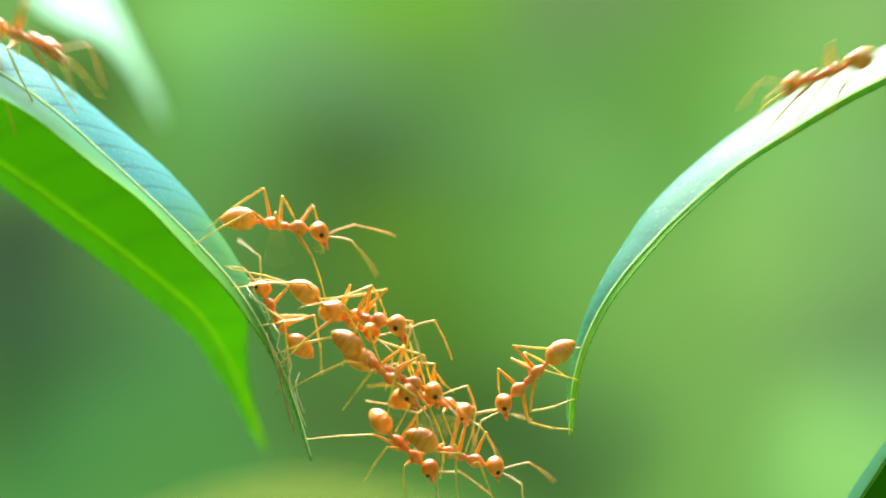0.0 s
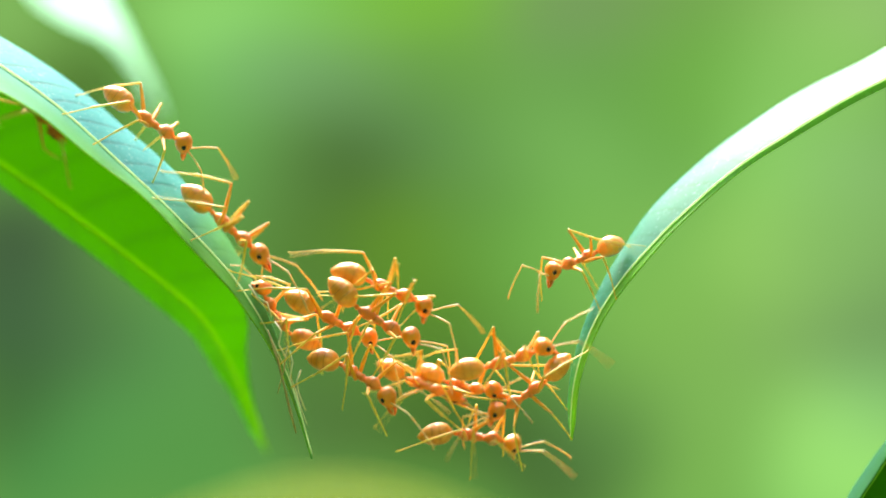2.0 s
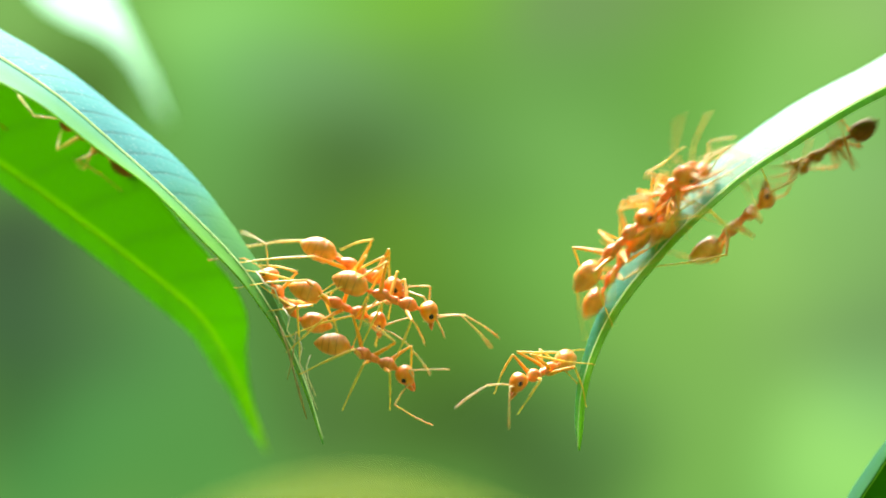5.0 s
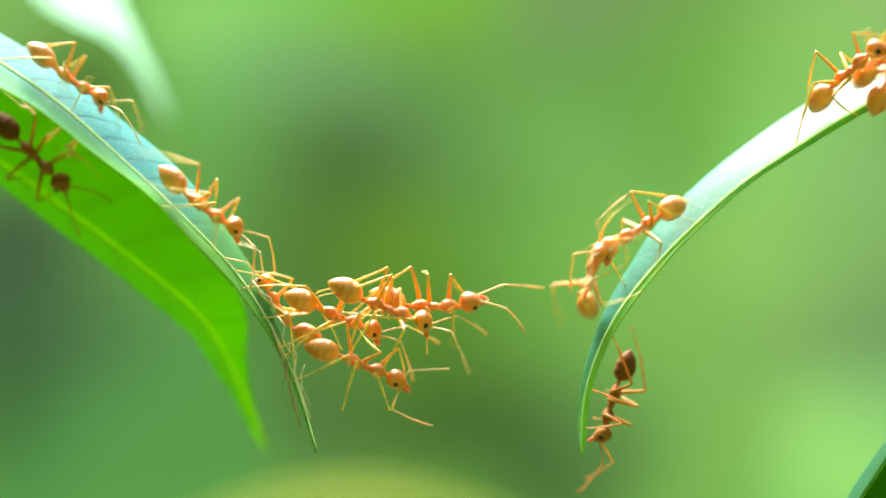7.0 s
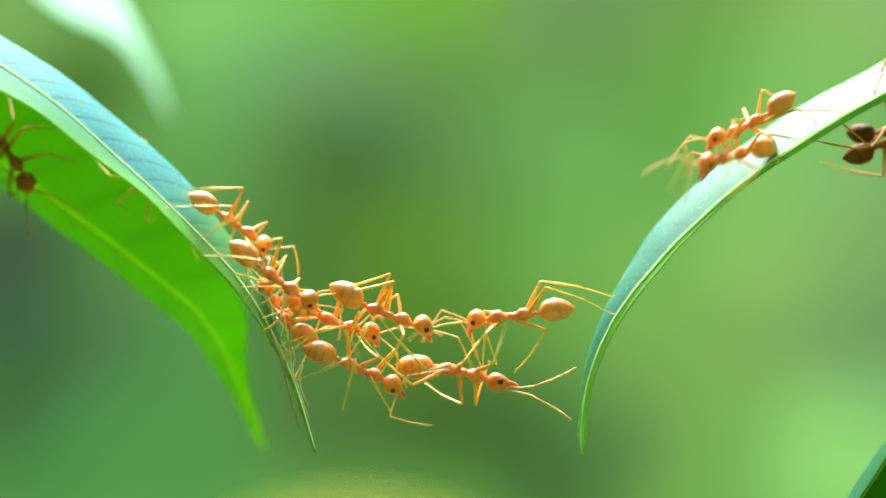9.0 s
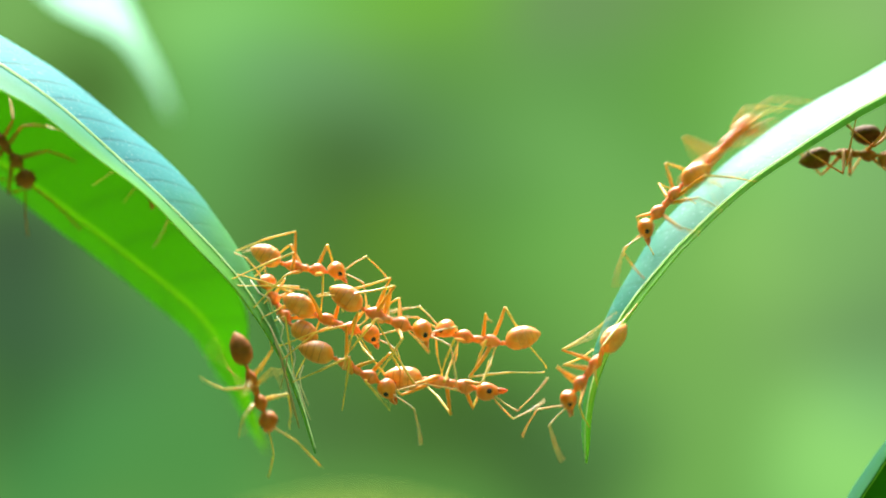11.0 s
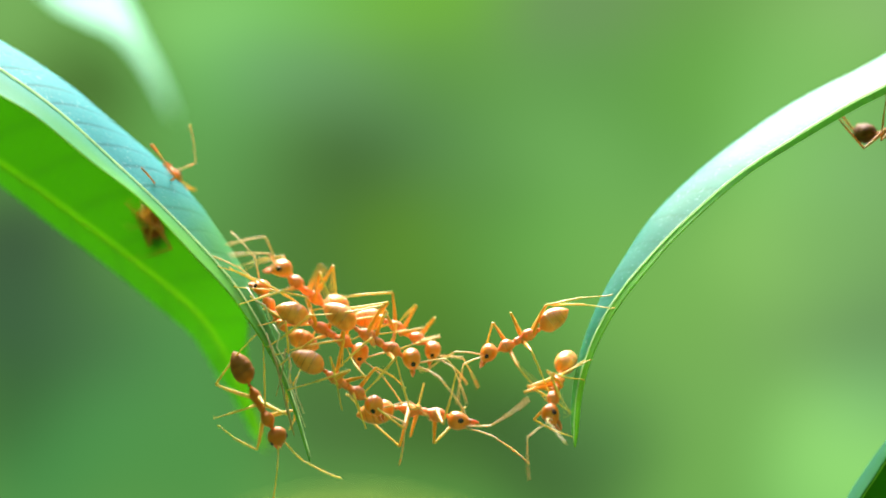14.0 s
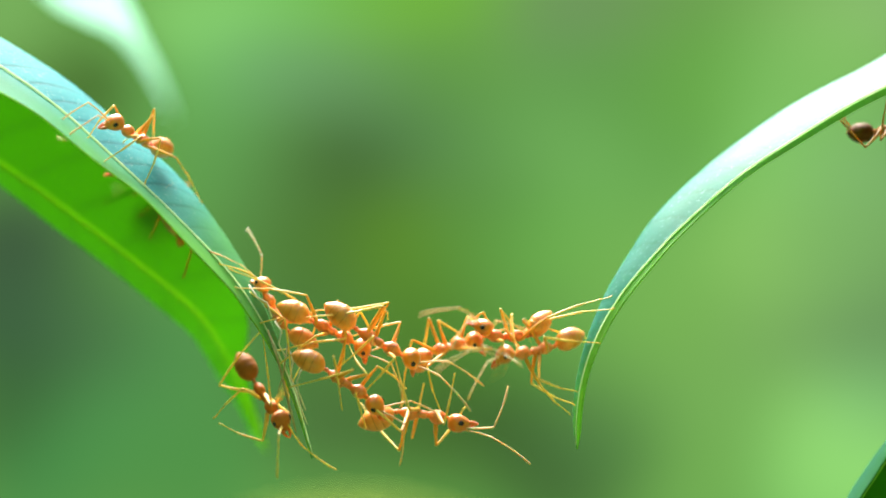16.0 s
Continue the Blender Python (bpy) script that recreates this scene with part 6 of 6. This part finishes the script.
    crawl(ant("orange weaver ant lowering itself from the curved leaf to the bridge", 0.94), 
          (0, (44.3, -1.3, 19.9), (41.9, -1.3, 19.1), (39.5, -1.3, 18.3), 155),
          (8, (38.2, -0.1, 17.6), (35.5, -1.6, 16.7), (33.3, -2.7, 16.0), 155),
          (8.5, (31.0, -0.2, 15.2), (28.4, -1.6, 13.5), (26.4, -2.6, 12.9), 155),
          (9, (24.0, -1.3, 10.4), (21.3, -1.3, 8.6), (19.6, -1.3, 7.9), 155),
          (10, (20.5, -1.3, 7.8), (18.3, -1.3, 6.0), (16.7, -1.3, 4.4), 155),
          (11, (17.7, -1.3, 5.2), (15.7, -1.3, 3.2), (14.1, -1.3, 1.2), 155),
          (11.5, (14.6, -1.3, 1.7), (12.9, -1.3, 0.0), (11.1, -1.3, -1.9), 155),
          (12, (11.5, -0.4, -3.0), (9.0, -0.4, -4.7), (7.1, -0.4, -5.9), 155),
          (12.5, (9.7, -0.4, -4.0), (7.0, -0.4, -5.4), (4.9, -0.4, -6.4), 155),
          (13, (8.1, -0.4, -4.6), (5.4, -0.4, -5.9), (3.1, -0.4, -6.8), 155),
          (13.5, (7.5, -0.4, -4.3), (4.4, -0.4, -5.1), (2.2, -0.4, -5.4), 155),
          (14, (7.9, -0.4, -4.9), (5.3, -0.4, -6.5), (3.1, -0.4, -7.4), 155),
          (14.5, (8.0, -0.4, -5.0), (5.2, -0.4, -6.2), (3.0, -0.4, -6.8), 155),
          (15, (7.4, 0.7, -5.3), (4.6, -0.4, -6.3), (2.6, -1.2, -6.6), 155),
          (15.5, (7.4, -0.4, -5.5), (4.6, -0.4, -6.7), (2.6, -0.4, -7.3), 155),
          (16, (7.4, 0.7, -4.7), (4.5, -0.4, -6.2), (2.9, -1.2, -5.5), 155),
          reach=((6, 12.5, 13.6, (-2.0, -0.6, -6.3), (0, 0, 1)), (7, 12.5, 13.6, (-1.4, -0.6, -7.7), (0, 0, 1)), (4, 12.2, 16, (12.2, -0.2, -4.2), (-0.4, 0.2, 1)), (5, 12.2, 16, (12.0, -0.4, -3.3), (-0.4, -0.2, 1))))
    crawl(ant("orange weaver ant coming down the sunlit curved leaf", 1.00), 
          (0, (48.2, -1.3, 21.1), (45.5, -1.3, 20.3), (43.1, -1.3, 19.5), 155),
          (2.1, (44.8, 0.4, 19.7), (41.9, -1.3, 18.7), (39.6, -2.6, 17.7), 155),
          (2.5, (37.4, 0.0, 16.8), (34.4, -1.3, 15.5), (32.2, -2.3, 14.6), 155),
          (3, (28.8, -1.3, 13.7), (25.6, -1.3, 11.9), (23.6, -1.3, 11.5), 155),
          (3.5, (20.8, -1.3, 9.0), (17.7, -1.3, 7.2), (15.5, -1.3, 6.2), 155),
          (4, (17.8, -1.3, 6.7), (14.9, -1.3, 4.6), (12.9, -1.3, 3.6), 155),
          (4.6, (16.3, 1.1, 4.5), (14.1, -1.3, 3.0), (13.2, -3.1, 3.6), 130),
          (5.1, (15.9, 1.1, 2.9), (16.5, -1.3, 4.4), (17.5, -3.1, 5.5), 70),
          (5.8, (19.1, 0.1, 4.4), (20.9, -1.3, 6.4), (22.3, -2.3, 7.9), 40),
          (6.5, (23.2, -0.2, 7.3), (24.8, -1.6, 9.9), (25.9, -2.6, 11.2), 40),
          (6.9, (28.6, -0.5, 11.6), (30.7, -1.6, 12.9), (32.9, -2.4, 13.8), 30),
          (7.4, (34.6, 0.0, 15.2), (36.7, -1.6, 16.3), (38.4, -2.8, 16.9), 30),
          (16, (38.7, 0.3, 17.3), (40.7, -1.3, 18.3), (42.4, -2.5, 18.9), 30))
    # Hangs under the shaded leaf; that shade is painted as a browner cuticle.
    crawl(ant("brown weaver ant hanging head-down from the shaded leaf", 1.00, LIGHT_SHADE), 
          (0, (-37.7, 7.0, 15.9), (-35.2, 7.0, 14.2), (-33.1, 7.0, 12.6), 70),
          (1.5, (-36.1, 7.0, 14.6), (-33.6, 7.0, 12.6), (-31.5, 7.0, 10.9), 70),
          (2.5, (-27.5, 8.1, 8.9), (-25.2, 7.0, 6.7), (-23.4, 6.2, 5.0), 70),
          (3, (-22.9, 8.1, 4.0), (-20.6, 7.0, 2.1), (-18.6, 6.2, 0.5), 70),
          (3.5, (-20.2, 7.0, 2.1), (-18.3, 7.0, 0.3), (-16.4, 7.0, -1.9), 70),
          (4, (-21.1, 9.4, 3.3), (-19.4, 7.0, 2.0), (-17.9, 5.3, 1.1), 70),
          (5, (-23.9, 8.4, 6.4), (-25.8, 7.0, 8.0), (-27.5, 5.9, 9.4), 70),
          (7, (-25.0, 8.5, 7.4), (-26.9, 7.0, 9.0), (-28.6, 5.9, 10.2), 70),
          (9, (-24.4, 7.0, 7.1), (-21.9, 7.0, 4.8), (-20.0, 7.0, 3.0), 70),
          (9.8, (-22.7, 7.0, 5.1), (-20.2, 7.0, 2.5), (-18.1, 7.0, 0.5), 70),
          (10.5, (-17.1, 5.0, -2.4), (-15.4, 5.0, -5.7), (-14.2, 5.0, -8.2), 70),
          (11.3, (-14.0, 1.5, -8.2), (-13.0, 1.5, -11.3), (-12.0, 1.5, -13.8), 70),
          (11.5, (-14.0, 1.5, -8.2), (-13.0, 1.5, -11.3), (-12.0, 1.5, -13.8), 70),
          (12, (-14.4, 1.5, -8.2), (-13.3, 1.5, -11.5), (-12.8, 1.5, -14.3), 70),
          (12.5, (-14.4, 1.5, -8.4), (-13.5, 1.5, -11.9), (-12.7, 1.5, -14.4), 70),
          (13, (-14.5, 1.5, -8.4), (-13.4, 1.5, -11.7), (-12.2, 1.5, -14.4), 70),
          (13.5, (-14.4, 1.5, -8.5), (-12.9, 1.5, -11.5), (-11.5, 1.5, -13.7), 70),
          (14, (-14.4, 1.5, -8.5), (-13.0, 1.5, -11.3), (-11.7, 1.5, -13.7), 70),
          (14.5, (-14.4, 1.5, -8.4), (-13.0, 1.5, -11.3), (-11.6, 1.5, -13.7), 70),
          (15, (-14.6, 1.5, -8.4), (-13.0, 1.5, -11.3), (-11.6, 1.5, -13.6), 70),
          (15.5, (-14.6, 1.5, -8.3), (-13.0, 1.5, -11.2), (-11.3, 1.5, -13.4), 70),
          (16, (-14.4, 3.2, -8.2), (-12.7, 1.5, -10.7), (-11.6, 0.2, -12.0), 70),
          reach=((4, 11, 16, (-12.9, 1.0, -5.7), (-1, 0, -0.2)), (5, 11, 16, (-12.8, 0.2, -5.9), (0.3, -1, 0)), (3, 11, 16, (-11.5, 0.3, -8.1), (0.5, 0, -1)), (0, 11, 16, (-16.0, 1.0, -12.4), (-0.5, 0, -1)), (7, 11, 16, (-6.9, 1.0, -16.4), (0, 0, -1))))
    # Shaded copy: the leaf's shade is painted into this ant's colours.
    crawl(ant("reddish brown weaver ant creeping on the shaded underside of the leaf", 1.05, DARK_SHADE), 
          (0, (-43.6, 7.0, 17.2), (-41.5, 7.0, 15.1), (-39.4, 7.0, 13.0), 80),
          (5.5, (-39.4, 7.0, 14.6), (-36.9, 7.0, 12.1), (-34.8, 7.0, 10.1), 80),
          (6.5, (-36.8, 8.3, 11.0), (-34.4, 7.0, 9.0), (-32.2, 6.0, 7.2), 80),
          (7, (-32.2, 7.0, 9.0), (-30.0, 7.0, 6.7), (-28.1, 7.0, 4.8), 80),
          (7.5, (-33.3, 8.2, 8.9), (-31.1, 7.0, 6.3), (-29.4, 6.1, 4.4), 80),
          (8, (-34.0, 7.0, 9.4), (-31.9, 7.0, 6.9), (-30.3, 7.0, 4.8), 80),
          (8.5, (-34.2, 7.0, 9.4), (-32.1, 7.0, 6.9), (-30.4, 7.0, 4.7), 80),
          (9, (-34.4, 7.0, 9.6), (-32.1, 7.0, 7.1), (-30.8, 7.0, 4.9), 80),
          (11.5, (-34.2, 7.0, 9.6), (-32.1, 7.0, 7.3), (-30.8, 7.0, 5.1), 80),
          (12, (-34.0, 7.0, 9.6), (-31.8, 7.0, 7.3), (-30.0, 7.0, 5.1), 80),
          (12.5, (-29.1, 7.0, 7.1), (-26.6, 7.0, 5.0), (-24.4, 7.0, 2.9), 80),
          (13, (-22.0, 7.0, 2.2), (-20.1, 7.0, -0.3), (-18.4, 7.0, -2.7), 80),
          (13.25, (-22.3, 9.3, 1.1), (-20.2, 7.0, -0.6), (-18.5, 5.3, -1.2), 100),
          (13.5, (-22.0, 7.9, 0.5), (-20.5, 5.0, 1.1), (-19.2, 2.9, 1.7), 150),
          (14, (-21.7, 9.9, 1.6), (-21.2, 7.0, 2.8), (-20.8, 4.9, 4.0), 165),
          (14.5, (-22.8, 11.4, 4.5), (-21.1, 9.0, 3.2), (-19.5, 7.2, 1.8), 20),
          (15.2, (-22.5, 11.3, 4.3), (-20.7, 9.0, 2.9), (-19.1, 7.3, 1.4), 20),
          (16, (-22.5, 11.3, 4.3), (-20.7, 9.0, 2.9), (-19.1, 7.3, 1.4), 20))
    # Lit copy of the ant from the underside, in plain amber.
    crawl(ant("orange weaver ant climbing round the leaf to its top", 0.93), 
          (0, (-45.6, 8.3, 21.9), (-47.4, 7.2, 23.0), (-49.2, 6.4, 24.2), 170),
          (9.2, (-41.1, 7.2, 18.0), (-38.6, 7.2, 16.3), (-36.5, 7.2, 14.7), 20),
          (10.4, (-26.5, 7.2, 8.6), (-24.2, 7.2, 6.7), (-22.3, 7.2, 5.1), 20),
          (11.3, (-24.8, 7.2, 7.1), (-22.7, 7.2, 5.3), (-20.9, 7.2, 3.6), 20),
          (13.2, (-23.4, 7.2, 6.1), (-21.3, 7.2, 4.0), (-19.6, 7.2, 2.3), 20),
          (13.7, (-22.8, 9.6, 4.5), (-21.1, 7.2, 4.0), (-20.0, 5.4, 4.6), 100),
          (14, (-22.1, 9.4, 2.6), (-20.6, 7.2, 4.0), (-19.8, 5.6, 5.2), 160),
          (14.25, (-20.3, 7.7, 3.8), (-19.2, 5.5, 5.2), (-19.1, 3.8, 6.6), 165),
          (14.5, (-18.8, 4.4, 5.1), (-19.3, 2.0, 6.1), (-19.8, 0.2, 7.2), 150),
          (15, (-17.9, 3.5, 5.3), (-18.5, 1.0, 6.0), (-19.0, -0.9, 6.5), 150),
          (15.5, (-20.5, 3.3, 7.1), (-21.6, 1.0, 7.7), (-22.5, -0.7, 8.2), 150),
          (16, (-20.4, 3.1, 7.3), (-21.9, 1.0, 8.0), (-23.0, -0.5, 8.8), 150))
    # Painted darkest, for the shade under the leaf.
    crawl(ant("dark brown weaver ant hanging beneath the curved leaf", 0.92, DEEP_SHADE), 
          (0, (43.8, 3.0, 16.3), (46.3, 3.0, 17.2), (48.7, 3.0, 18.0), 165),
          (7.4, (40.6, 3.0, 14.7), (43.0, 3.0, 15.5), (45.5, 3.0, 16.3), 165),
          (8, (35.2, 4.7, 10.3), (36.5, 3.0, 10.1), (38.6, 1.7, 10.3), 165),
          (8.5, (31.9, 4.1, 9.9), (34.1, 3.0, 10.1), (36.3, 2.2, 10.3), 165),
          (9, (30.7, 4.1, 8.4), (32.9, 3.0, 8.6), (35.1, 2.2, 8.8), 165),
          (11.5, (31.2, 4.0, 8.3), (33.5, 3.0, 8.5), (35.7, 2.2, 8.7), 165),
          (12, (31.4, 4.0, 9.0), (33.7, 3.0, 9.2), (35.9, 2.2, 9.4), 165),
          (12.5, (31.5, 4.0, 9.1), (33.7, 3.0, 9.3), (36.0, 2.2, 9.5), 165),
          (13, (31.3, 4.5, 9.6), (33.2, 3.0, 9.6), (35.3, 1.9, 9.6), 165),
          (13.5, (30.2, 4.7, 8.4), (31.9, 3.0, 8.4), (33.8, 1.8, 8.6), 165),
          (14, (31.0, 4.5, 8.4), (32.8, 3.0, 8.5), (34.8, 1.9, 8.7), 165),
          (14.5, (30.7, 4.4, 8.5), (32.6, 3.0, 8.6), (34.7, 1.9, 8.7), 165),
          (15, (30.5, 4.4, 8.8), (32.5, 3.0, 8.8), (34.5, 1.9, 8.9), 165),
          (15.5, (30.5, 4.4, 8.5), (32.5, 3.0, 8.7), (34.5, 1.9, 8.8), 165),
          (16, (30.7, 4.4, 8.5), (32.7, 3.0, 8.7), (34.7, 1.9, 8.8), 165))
    for m in TROOP:
        march(m["ant"], m["path"], m["poses"], m["holds"], m["reach"], m["nod"])


motions()
